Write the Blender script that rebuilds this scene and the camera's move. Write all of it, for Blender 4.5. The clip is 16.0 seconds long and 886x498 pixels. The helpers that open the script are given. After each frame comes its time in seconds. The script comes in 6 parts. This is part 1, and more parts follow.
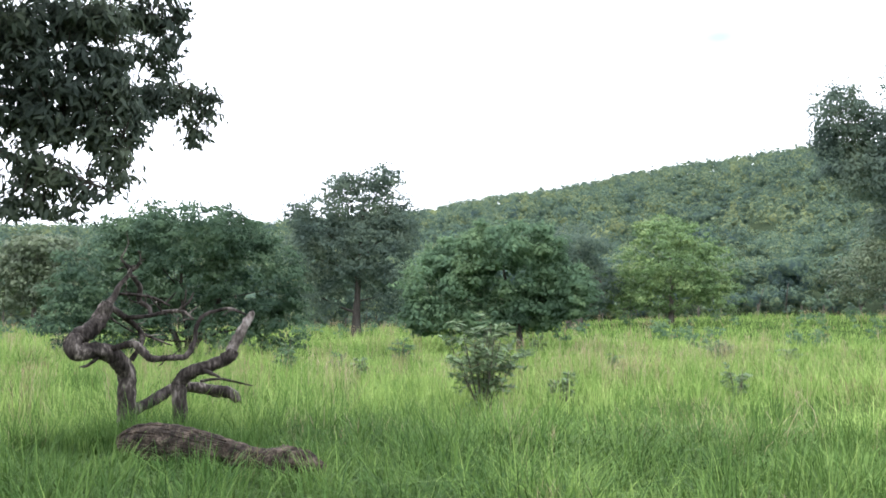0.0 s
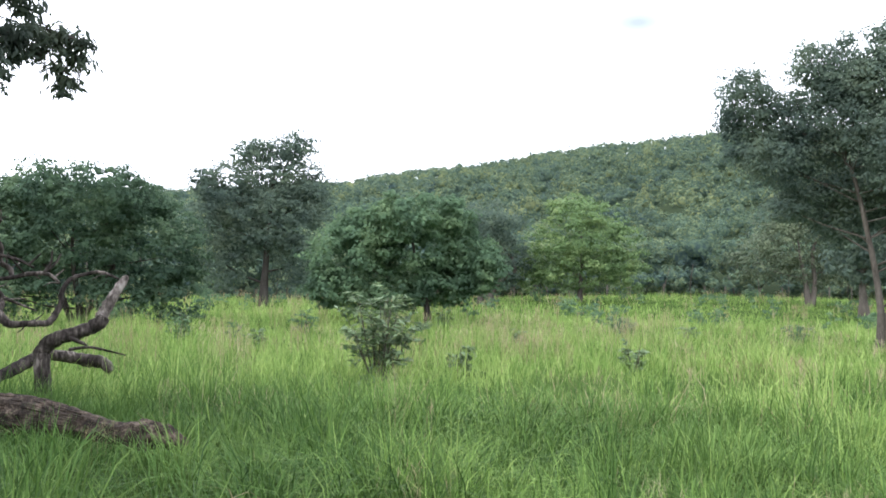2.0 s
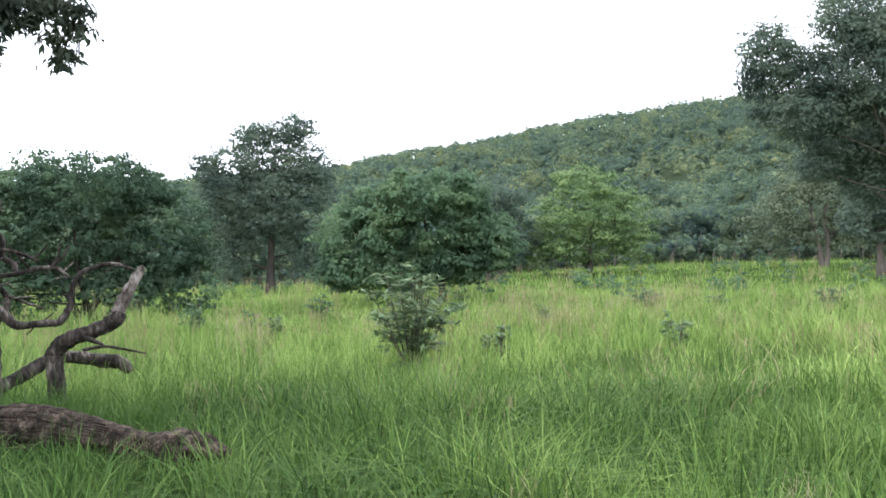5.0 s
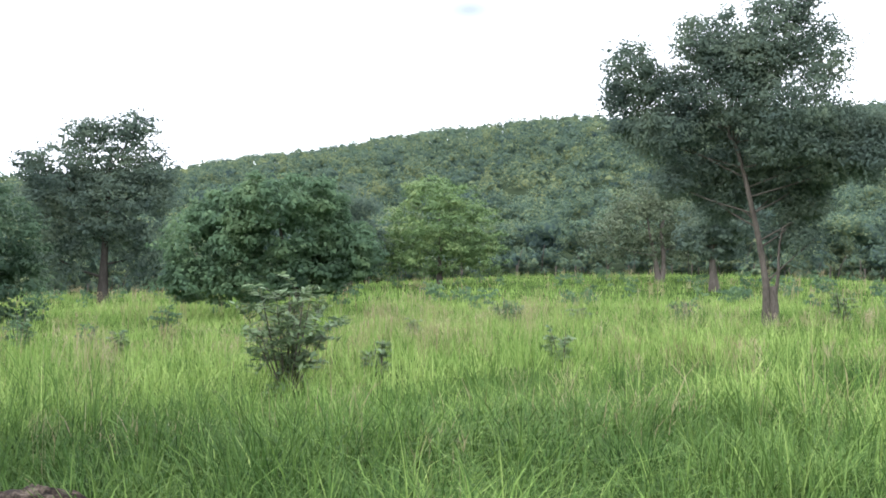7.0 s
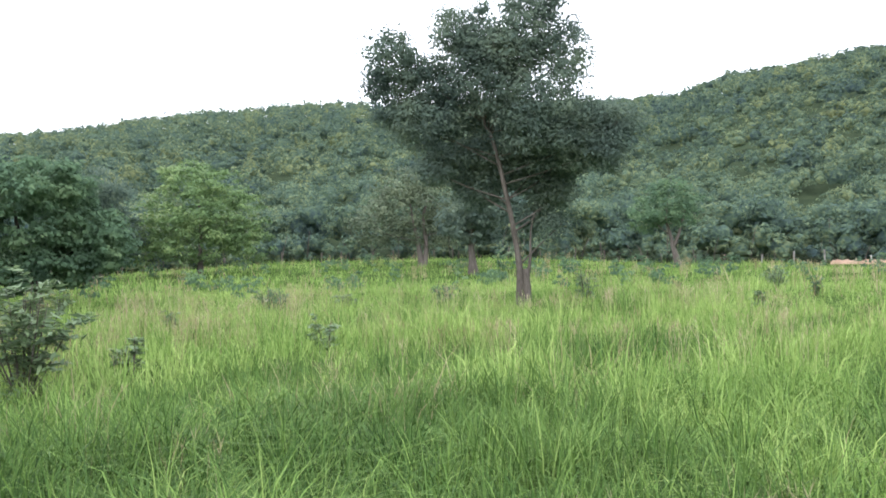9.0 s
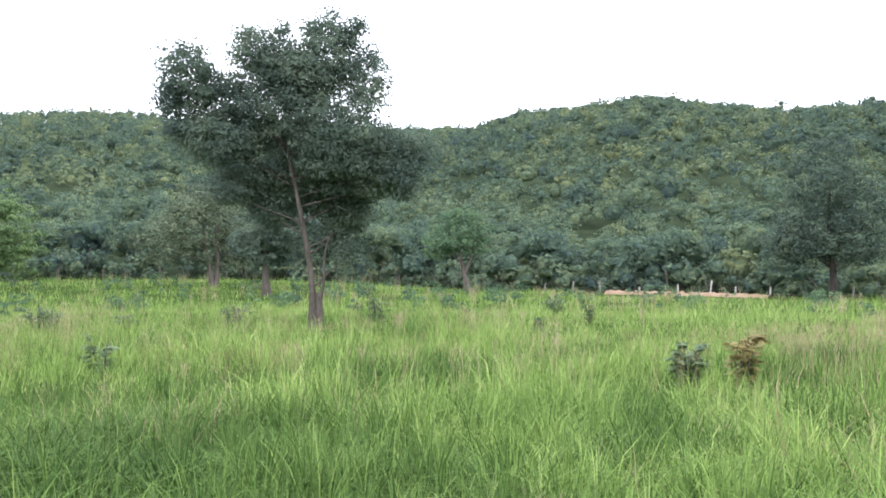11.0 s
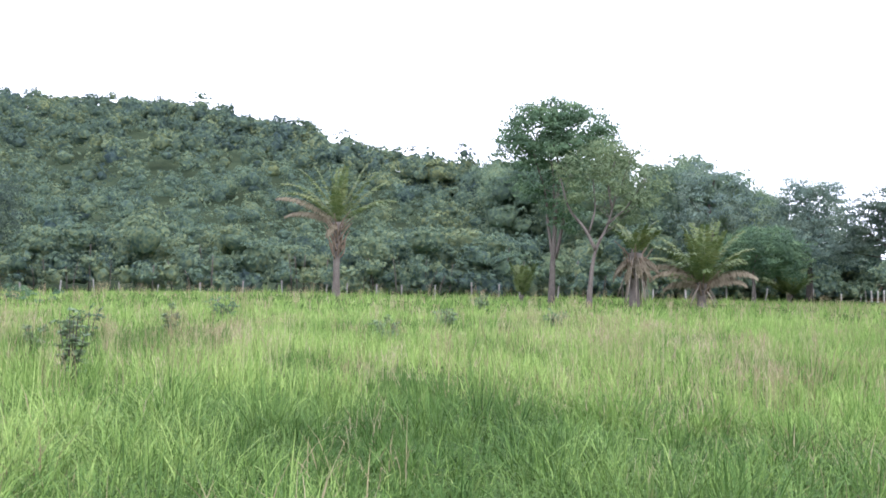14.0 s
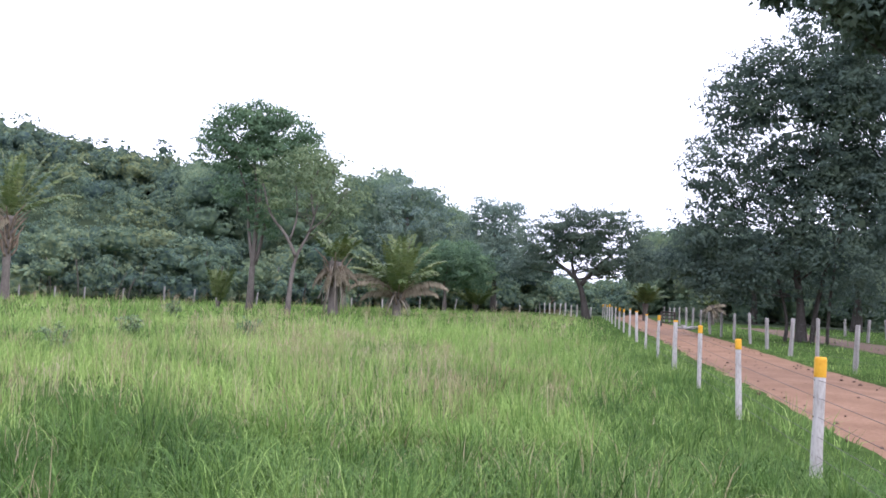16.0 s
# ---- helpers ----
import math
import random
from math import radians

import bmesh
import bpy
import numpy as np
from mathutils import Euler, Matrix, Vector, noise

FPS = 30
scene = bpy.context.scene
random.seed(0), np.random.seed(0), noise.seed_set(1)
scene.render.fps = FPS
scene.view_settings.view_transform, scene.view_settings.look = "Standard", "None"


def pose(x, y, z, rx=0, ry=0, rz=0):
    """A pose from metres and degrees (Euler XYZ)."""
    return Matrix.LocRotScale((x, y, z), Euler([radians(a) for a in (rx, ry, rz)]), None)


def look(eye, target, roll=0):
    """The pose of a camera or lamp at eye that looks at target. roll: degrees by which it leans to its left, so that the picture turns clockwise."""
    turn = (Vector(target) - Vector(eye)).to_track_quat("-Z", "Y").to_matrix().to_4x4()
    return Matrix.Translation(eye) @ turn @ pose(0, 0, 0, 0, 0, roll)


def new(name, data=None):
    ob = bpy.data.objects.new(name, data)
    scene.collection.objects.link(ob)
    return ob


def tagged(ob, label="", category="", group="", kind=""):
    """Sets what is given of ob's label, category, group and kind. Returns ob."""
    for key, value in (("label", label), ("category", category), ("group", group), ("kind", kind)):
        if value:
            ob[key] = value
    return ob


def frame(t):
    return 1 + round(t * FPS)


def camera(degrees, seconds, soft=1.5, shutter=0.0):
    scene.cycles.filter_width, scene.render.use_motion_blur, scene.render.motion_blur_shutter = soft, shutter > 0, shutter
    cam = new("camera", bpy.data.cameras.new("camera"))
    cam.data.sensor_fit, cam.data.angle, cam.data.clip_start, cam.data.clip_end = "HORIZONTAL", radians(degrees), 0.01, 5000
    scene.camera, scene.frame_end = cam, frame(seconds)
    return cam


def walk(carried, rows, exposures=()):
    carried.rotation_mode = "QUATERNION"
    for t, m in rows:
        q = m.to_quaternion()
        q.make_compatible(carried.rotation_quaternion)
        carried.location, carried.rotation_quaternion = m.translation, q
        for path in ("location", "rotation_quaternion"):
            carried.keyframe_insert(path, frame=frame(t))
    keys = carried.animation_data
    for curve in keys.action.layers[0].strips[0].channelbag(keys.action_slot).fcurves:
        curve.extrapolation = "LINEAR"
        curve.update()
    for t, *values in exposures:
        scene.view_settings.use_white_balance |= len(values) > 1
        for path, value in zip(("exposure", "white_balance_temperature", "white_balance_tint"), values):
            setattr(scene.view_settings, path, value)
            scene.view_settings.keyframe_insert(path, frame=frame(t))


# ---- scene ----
# Camera: seconds, place, yaw, pitch, roll
cam = camera(54.9, 16.0, soft=1.7)
ROWS = [
    (0.0, 0.000, 0.000, 1.746, 0.40, 3.71, 0.25),
    (0.5, 0.139, 0.214, 1.718, 1.43, 2.99, -1.24),
    (1.0, 0.254, 0.332, 1.694, -2.74, 2.29, -0.38),
    (1.5, 0.311, 0.378, 1.691, -4.33, 1.92, 0.15),
    (2.0, 0.319, 0.424, 1.695, -5.17, 2.09, 1.54),
    (2.5, 0.318, 0.467, 1.693, -3.77, 3.27, 1.76),
    (3.0, 0.322, 0.558, 1.691, -0.48, 3.38, 2.24),
    (3.5, 0.258, 0.729, 1.675, -0.16, 2.46, 2.08),
    (4.0, 0.139, 0.923, 1.681, -2.13, 1.17, 0.29),
    (4.2, 0.097, 1.018, 1.682, -3.14, 0.76, -0.17),
    (6.3, -0.464, 2.070, 1.634, -8.37, 0.80, -1.43),
    (6.5, -0.514, 2.203, 1.644, -10.14, 0.98, -0.99),
    (7.0, -0.575, 2.494, 1.679, -15.95, 1.25, -0.21),
    (7.5, -0.541, 2.628, 1.698, -21.50, 0.88, -0.14),
    (8.0, -0.488, 2.646, 1.709, -26.03, 0.48, -0.60),
    (10.5, -0.482, 2.473, 1.689, -39.77, 0.95, -0.26),
    (11.0, -0.498, 2.429, 1.707, -45.12, 1.61, 0.38),
    (11.5, -0.454, 2.385, 1.705, -53.00, 1.98, -0.10),
    (12.0, -0.348, 2.287, 1.723, -63.07, 1.59, -1.66),
    (12.5, -0.252, 2.166, 1.725, -73.61, 1.34, -1.93),
    (13.0, -0.104, 2.063, 1.721, -83.82, 1.34, -0.81),
    (13.5, 0.050, 1.989, 1.703, -92.47, 1.57, 0.50),
    (14.0, 0.166, 1.931, 1.686, -99.08, 1.86, 1.09),
    (14.5, 0.266, 1.870, 1.699, -104.28, 2.17, 1.74),
    (15.0, 0.339, 1.821, 1.729, -109.34, 2.52, 2.63),
    (15.5, 0.356, 1.741, 1.735, -114.29, 2.67, 2.86),
    (16.0, 0.373, 1.676, 1.733, -118.79, 2.92, 2.48),
]
walk(cam, [(t, pose(x, y, z, 0, 0, yaw) @ pose(0, 0, 0, 90 + pitch) @ pose(0, 0, 0, 0, 0, roll)) for t, x, y, z, yaw, pitch, roll in ROWS],
     exposures=[(0.0, 0.54, 6500, 10), (0.5, 0.4, 6500, 10), (1.5, 0.38, 6500, 10), (2.5, 0.42, 6500, 10), (4.0, 0.34, 6500, 10), (8.0, 0.42, 6500, 10), (11.0, 0.4, 6480, 12), (13.5, 0.46, 6200, 17), (14.5, 0.48, 6050, 20), (16.0, 0.22, 6050, 22)])

# ---- world and light: a bright, thin overcast of late afternoon ----
world = bpy.data.worlds.new("world")
scene.world = world
world.use_nodes = True
wn, wl = world.node_tree.nodes, world.node_tree.links
wn.clear()
sky = wn.new("ShaderNodeTexSky")
sky.sky_type = "NISHITA"
sky.sun_disc = False
sky.sun_elevation = radians(50)
sky.sun_rotation = radians(249)
sky_gain = wn.new("ShaderNodeVectorMath")
sky_gain.operation = "SCALE"
sky_gain.inputs["Scale"].default_value = 0.10
wl.new(sky.outputs[0], sky_gain.inputs[0])
cloud = wn.new("ShaderNodeRGB")
cloud.outputs[0].default_value = (2.08, 2.16, 2.42, 1)
coord = wn.new("ShaderNodeTexCoord")
thin = wn.new("ShaderNodeTexNoise")
thin.inputs["Scale"].default_value = 2.2
thin.inputs["Detail"].default_value = 4
wl.new(coord.outputs["Generated"], thin.inputs["Vector"])
# one small blue rift in the cloud
rift_at = wn.new("ShaderNodeVectorMath")
rift_at.operation = "DISTANCE"
rift_dir = Vector((math.sin(radians(17.8)) * math.cos(radians(16.9)), math.cos(radians(17.8)) * math.cos(radians(16.9)), math.sin(radians(16.9))))
rift_at.inputs[1].default_value = (rift_dir.x, rift_dir.y, rift_dir.z * 2.6)
stretch = wn.new("ShaderNodeVectorMath")
stretch.operation = "MULTIPLY"
stretch.inputs[1].default_value = (1, 1, 2.6)
wl.new(coord.outputs["Generated"], stretch.inputs[0])
wl.new(stretch.outputs[0], rift_at.inputs[0])
rift = wn.new("ShaderNodeMapRange")
rift.inputs["From Min"].default_value = 0.005
rift.inputs["From Max"].default_value = 0.13
rift.inputs["To Min"].default_value = 0.78
rift.inputs["To Max"].default_value = 0.03
rift.clamp = True
wl.new(rift_at.outputs["Value"], rift.inputs["Value"])
cover = wn.new("ShaderNodeMix")
cover.data_type = "RGBA"
wl.new(rift.outputs[0], cover.inputs[0])
wl.new(cloud.outputs[0], cover.inputs[6])
wl.new(sky_gain.outputs[0], cover.inputs[7])
back = wn.new("ShaderNodeBackground")
back.inputs["Strength"].default_value = 1.0
wl.new(cover.outputs[2], back.inputs["Color"])
wout = wn.new("ShaderNodeOutputWorld")
wl.new(back.outputs[0], wout.inputs["Surface"])

sun_data = bpy.data.lights.new("sun", "SUN")
sun_data.energy = 1.4
sun_data.angle = radians(25)
sun_data.color = (1.0, 0.96, 0.9)
sun = new("sun", sun_data)
sun.matrix_world = look((-42, -16, 54), (0, 0, 0))


# ---- materials ----
def material(name):
    m = bpy.data.materials.new(name)
    m.use_nodes = True
    n = m.node_tree.nodes
    n.clear()
    return m, n, m.node_tree.links


def ramp(n, stops):
    r = n.new("ShaderNodeValToRGB")
    el = r.color_ramp.elements
    el[0].position, el[0].color = stops[0][0], (*stops[0][1], 1)
    el[1].position, el[1].color = stops[-1][0], (*stops[-1][1], 1)
    for p, c in stops[1:-1]:
        e = el.new(p)
        e.color = (*c, 1)
    return r


def foliage(name, dark, mid, light, patch=0.5, through_leaf=0.25, rough=0.55, gloss=0.25, island=0.35, tone=0.0, lumps=0.0):
    """Leaves: hue by island and by a slow patch, with some light passing through."""
    m, n, l = material(name)
    geo = n.new("ShaderNodeNewGeometry")
    co = n.new("ShaderNodeTexCoord")
    no = n.new("ShaderNodeTexNoise")
    no.inputs["Scale"].default_value = patch
    no.inputs["Detail"].default_value = 3
    l.new(co.outputs["Object"], no.inputs["Vector"])
    spread = n.new("ShaderNodeMapRange")
    spread.inputs["From Min"].default_value, spread.inputs["From Max"].default_value = 0.3, 0.7
    l.new(no.outputs["Fac"], spread.inputs["Value"])
    mix = n.new("ShaderNodeMix")
    mix.inputs[0].default_value = island
    l.new(spread.outputs[0], mix.inputs[2])
    l.new(geo.outputs["Random Per Island"], mix.inputs[3])
    r = ramp(n, [(0.1, dark), (0.5, mid), (0.9, light)])
    if tone:
        at = n.new("ShaderNodeAttribute")
        at.attribute_name = "tone"
        each = n.new("ShaderNodeMix")
        each.inputs[0].default_value = tone
        l.new(mix.outputs[0], each.inputs[2])
        l.new(at.outputs["Fac"], each.inputs[3])
        l.new(each.outputs[0], r.inputs[0])
    else:
        l.new(mix.outputs[0], r.inputs[0])
    p = n.new("ShaderNodeBsdfPrincipled")
    p.inputs["Roughness"].default_value = rough
    p.inputs["Specular IOR Level"].default_value = gloss
    l.new(r.outputs[0], p.inputs["Base Color"])
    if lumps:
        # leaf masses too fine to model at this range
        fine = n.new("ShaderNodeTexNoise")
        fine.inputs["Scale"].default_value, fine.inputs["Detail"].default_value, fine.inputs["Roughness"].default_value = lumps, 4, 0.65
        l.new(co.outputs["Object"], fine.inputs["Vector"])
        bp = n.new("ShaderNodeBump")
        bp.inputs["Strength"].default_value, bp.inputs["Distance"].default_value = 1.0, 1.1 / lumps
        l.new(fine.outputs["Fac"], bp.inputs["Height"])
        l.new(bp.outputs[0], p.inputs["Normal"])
        # same noise in the colour: gaps tinted towards bluish shade, crests towards highlights
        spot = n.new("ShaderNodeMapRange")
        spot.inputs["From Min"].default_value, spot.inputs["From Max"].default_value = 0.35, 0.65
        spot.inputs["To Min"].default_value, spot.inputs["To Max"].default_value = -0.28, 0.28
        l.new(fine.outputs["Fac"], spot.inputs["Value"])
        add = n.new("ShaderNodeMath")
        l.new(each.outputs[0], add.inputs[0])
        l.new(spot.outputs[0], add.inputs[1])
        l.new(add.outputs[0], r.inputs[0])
    tr = n.new("ShaderNodeBsdfTranslucent")
    l.new(r.outputs[0], tr.inputs["Color"])
    ms = n.new("ShaderNodeMixShader")
    ms.inputs[0].default_value = through_leaf
    l.new(p.outputs[0], ms.inputs[1])
    l.new(tr.outputs[0], ms.inputs[2])
    o = n.new("ShaderNodeOutputMaterial")
    l.new(ms.outputs[0], o.inputs["Surface"])
    return m


def rough_surface(name, stops, scale=4.0, fine=40.0, bump=0.4, distance=0.02, rough=0.9, stretch=(1, 1, 1), gloss=0.2):
    """Bark, soil, weathered wood: two noises for colour and relief."""
    m, n, l = material(name)
    co = n.new("ShaderNodeTexCoord")
    mp = n.new("ShaderNodeMapping")
    mp.inputs["Scale"].default_value = stretch
    l.new(co.outputs["Object"], mp.inputs["Vector"])
    a = n.new("ShaderNodeTexNoise")
    a.inputs["Scale"].default_value, a.inputs["Detail"].default_value = scale, 5
    b = n.new("ShaderNodeTexNoise")
    b.inputs["Scale"].default_value, b.inputs["Detail"].default_value = fine, 4
    l.new(mp.outputs[0], a.inputs["Vector"])
    l.new(mp.outputs[0], b.inputs["Vector"])
    mx = n.new("ShaderNodeMix")
    mx.inputs[0].default_value = 0.45
    l.new(a.outputs["Fac"], mx.inputs[2])
    l.new(b.outputs["Fac"], mx.inputs[3])
    r = ramp(n, stops)
    l.new(mx.outputs[0], r.inputs[0])
    bp = n.new("ShaderNodeBump")
    bp.inputs["Strength"].default_value, bp.inputs["Distance"].default_value = bump, distance
    l.new(mx.outputs[0], bp.inputs["Height"])
    p = n.new("ShaderNodeBsdfPrincipled")
    p.inputs["Roughness"].default_value = rough
    p.inputs["Specular IOR Level"].default_value = gloss
    l.new(r.outputs[0], p.inputs["Base Color"])
    l.new(bp.outputs[0], p.inputs["Normal"])
    o = n.new("ShaderNodeOutputMaterial")
    l.new(p.outputs[0], o.inputs["Surface"])
    return m


M_GRASS = foliage("grass_blades", (0.051, 0.109, 0.028), (0.188, 0.305, 0.076), (0.415, 0.525, 0.176), 2.6, 0.24, 0.65, 0.1, 0.7, 0.5)
# deep green grass; its dark colour also paints shade in hollows, round the log
M_GRASS_DEEP_AND_SHADE = foliage("grass_deep_and_shade", (0.027, 0.064, 0.018), (0.082, 0.16, 0.038), (0.2, 0.3, 0.084), 2.6, 0.2, 0.6, 0.12, 0.7, 0.5)
M_STRAW = foliage("grass_straw", (0.20, 0.17, 0.09), (0.36, 0.30, 0.18), (0.50, 0.43, 0.30), 0.6, 0.3, 0.8, 0.05)
M_FIELD = rough_surface("field_ground", [(0.3, (0.028, 0.048, 0.015)), (0.5, (0.048, 0.08, 0.023)), (0.7, (0.08, 0.12, 0.038))], 0.25, 6.0, 0.6, 0.1, 1.0, gloss=0.0)
M_FOREST_FLOOR = rough_surface("forest_floor", [(0.3, (0.028, 0.043, 0.026)), (0.5, (0.048, 0.068, 0.04)), (0.7, (0.075, 0.095, 0.052))], 0.5, 8.0, 0.5, 0.1, 1.0, gloss=0.0)
M_SOIL = rough_surface("red_soil", [(0.25, (0.115, 0.059, 0.033)), (0.5, (0.198, 0.112, 0.066)), (0.75, (0.28, 0.172, 0.115))], 0.9, 14.0, 0.5, 0.05)
M_DUST = rough_surface("pale_soil", [(0.25, (0.17, 0.105, 0.07)), (0.5, (0.29, 0.2, 0.14)), (0.75, (0.4, 0.3, 0.225))], 0.9, 14.0, 0.5, 0.05)
M_SOIL_DARK = rough_surface("trodden_soil", [(0.25, (0.07, 0.042, 0.03)), (0.5, (0.115, 0.075, 0.055)), (0.75, (0.17, 0.12, 0.09))], 0.7, 12.0, 0.5, 0.05)
M_BARK = rough_surface("grey_bark", [(0.3, (0.045, 0.039, 0.034)), (0.5, (0.10, 0.088, 0.075)), (0.75, (0.18, 0.16, 0.14))], 5, 30, 0.8, 0.03, 0.95, (1, 1, 0.25))
M_BARK_DARK = rough_surface("dark_bark", [(0.3, (0.025, 0.022, 0.02)), (0.5, (0.06, 0.053, 0.047)), (0.75, (0.11, 0.10, 0.09))], 5, 30, 0.8, 0.03, 0.95, (1, 1, 0.25))
M_BARK_PALE = rough_surface("pale_bark", [(0.3, (0.075, 0.062, 0.054)), (0.5, (0.14, 0.122, 0.107)), (0.75, (0.225, 0.20, 0.175))], 3, 24, 0.6, 0.03, 0.9, (1, 1, 0.3))
M_SNAG = rough_surface("weathered_snag", [(0.40, (0.014, 0.011, 0.01)), (0.49, (0.043, 0.036, 0.032)), (0.56, (0.084, 0.071, 0.063)), (0.66, (0.28, 0.245, 0.22))], 6, 26, 1.0, 0.035, 0.9, (1, 1, 0.35))
M_BLEACHED = rough_surface("bleached_wood", [(0.40, (0.045, 0.038, 0.033)), (0.50, (0.14, 0.12, 0.107)), (0.62, (0.33, 0.30, 0.275))], 5, 26, 0.8, 0.02, 0.9, (1, 1, 0.35))
M_LOG = rough_surface("furrowed_log_bark", [(0.40, (0.012, 0.009, 0.007)), (0.52, (0.052, 0.039, 0.03)), (0.66, (0.17, 0.135, 0.105))], 9, 50, 1.0, 0.015, 0.95)
M_POST = rough_surface("grey_post", [(0.3, (0.28, 0.255, 0.235)), (0.5, (0.45, 0.425, 0.405)), (0.75, (0.60, 0.58, 0.56))], 6, 50, 0.5, 0.006, 0.85, (1, 1, 0.3))
M_POST_OLD = rough_surface("old_post", [(0.3, (0.17, 0.155, 0.145)), (0.5, (0.28, 0.265, 0.25)), (0.75, (0.40, 0.385, 0.37))], 6, 50, 0.5, 0.006, 0.85, (1, 1, 0.3))
M_ORANGE = rough_surface("orange_paint", [(0.3, (0.50, 0.22, 0.016)), (0.5, (0.62, 0.32, 0.024)), (0.75, (0.68, 0.39, 0.05))], 5, 40, 0.3, 0.003, 0.6)
M_HOLE = rough_surface("drilled_hole", [(0.3, (0.02, 0.018, 0.016)), (0.7, (0.05, 0.045, 0.04))], 8, 40, 0.2, 0.002)
M_WIRE = rough_surface("fence_wire", [(0.3, (0.06, 0.058, 0.055)), (0.7, (0.13, 0.125, 0.12))], 20, 90, 0.1, 0.001, 0.8)
M_WOOD = rough_surface("old_wood", [(0.3, (0.10, 0.075, 0.055)), (0.5, (0.20, 0.15, 0.11)), (0.75, (0.33, 0.26, 0.19))], 4, 30, 0.5, 0.01)
M_STALK = rough_surface("dry_stalk", [(0.3, (0.16, 0.135, 0.11)), (0.5, (0.27, 0.235, 0.19)), (0.75, (0.40, 0.355, 0.30))], 4, 30, 0.5, 0.01)
M_THATCH = rough_surface("dry_thatch", [(0.3, (0.16, 0.10, 0.07)), (0.5, (0.27, 0.18, 0.13)), (0.75, (0.36, 0.26, 0.19))], 3, 25, 0.8, 0.05)

# distant haze is painted into these leaf colours: paler and bluer than near leaves
L_FOREST = foliage("hazy_hill_leaves", (0.070, 0.111, 0.113), (0.136, 0.204, 0.137), (0.286, 0.323, 0.152), 0.1, 0.36, 0.8, 0.04, 0.4, 0.6, 1.8)
L_FOREST_EDGE = foliage("hazy_edge_leaves", (0.076, 0.122, 0.125), (0.155, 0.234, 0.159), (0.302, 0.351, 0.180), 0.12, 0.4, 0.8, 0.05, 0.4, 0.55, 2.6)
L_BELT = foliage("hazy_belt_leaves", (0.112, 0.172, 0.14), (0.18, 0.262, 0.168), (0.265, 0.33, 0.18), 0.12, 0.45, 0.8, 0.05, 0.4, 0.55, 2.6)
L_DARK = foliage("dark_leaves", (0.083, 0.122, 0.11), (0.128, 0.178, 0.14), (0.185, 0.236, 0.16), 0.8, 0.5, 0.7, 0.06, 0.3)
# darker copy of the dark leaves; on roadside trees it paints their backlit shade
L_DUSK = foliage("dark_and_backlit_leaves", (0.058, 0.086, 0.078), (0.088, 0.128, 0.1), (0.132, 0.176, 0.12), 0.8, 0.4, 0.7, 0.06, 0.25)
L_GREEN = foliage("green_leaves", (0.073, 0.125, 0.085), (0.115, 0.194, 0.110), (0.188, 0.275, 0.144), 0.9, 0.42, 0.7, 0.07, 0.28)
L_DEEP = foliage("deep_green_leaves", (0.049, 0.086, 0.062), (0.085, 0.140, 0.087), (0.143, 0.215, 0.119), 0.9, 0.4, 0.7, 0.07, 0.28)
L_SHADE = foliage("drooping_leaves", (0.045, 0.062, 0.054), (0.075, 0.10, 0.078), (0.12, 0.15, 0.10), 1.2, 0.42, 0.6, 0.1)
# grey-green from haze painted into the far trees' leaf colour
L_MIST = foliage("hazy_grey_green_leaves", (0.112, 0.165, 0.152), (0.178, 0.251, 0.203), (0.264, 0.330, 0.240), 0.5, 0.42, 0.75, 0.05, 0.25)
L_YELLOW = foliage("yellow_green_leaves", (0.085, 0.15, 0.062), (0.14, 0.228, 0.086), (0.22, 0.30, 0.115), 0.6, 0.22)
L_PALE = foliage("pale_leaves", (0.10, 0.15, 0.08), (0.16, 0.222, 0.115), (0.235, 0.295, 0.145), 0.6, 0.45)
L_OLIVE = foliage("olive_leaves", (0.066, 0.09, 0.058), (0.106, 0.14, 0.082), (0.16, 0.195, 0.11), 0.6, 0.22)
L_SHRUB = foliage("shrub_leaves", (0.093, 0.149, 0.081), (0.149, 0.217, 0.113), (0.209, 0.282, 0.145), 2.0, 0.25, 0.55, 0.25)
L_BROWN = foliage("browned_leaves", (0.17, 0.135, 0.06), (0.29, 0.235, 0.10), (0.32, 0.31, 0.13), 3.0, 0.3)
L_PALM = foliage("palm_leaves", (0.08, 0.13, 0.05), (0.14, 0.19, 0.065), (0.22, 0.25, 0.10), 0.5, 0.22, 0.45, 0.35)
L_PALM_DRY = foliage("dry_palm_leaves", (0.16, 0.135, 0.095), (0.24, 0.205, 0.14), (0.32, 0.28, 0.19), 0.5, 0.22)


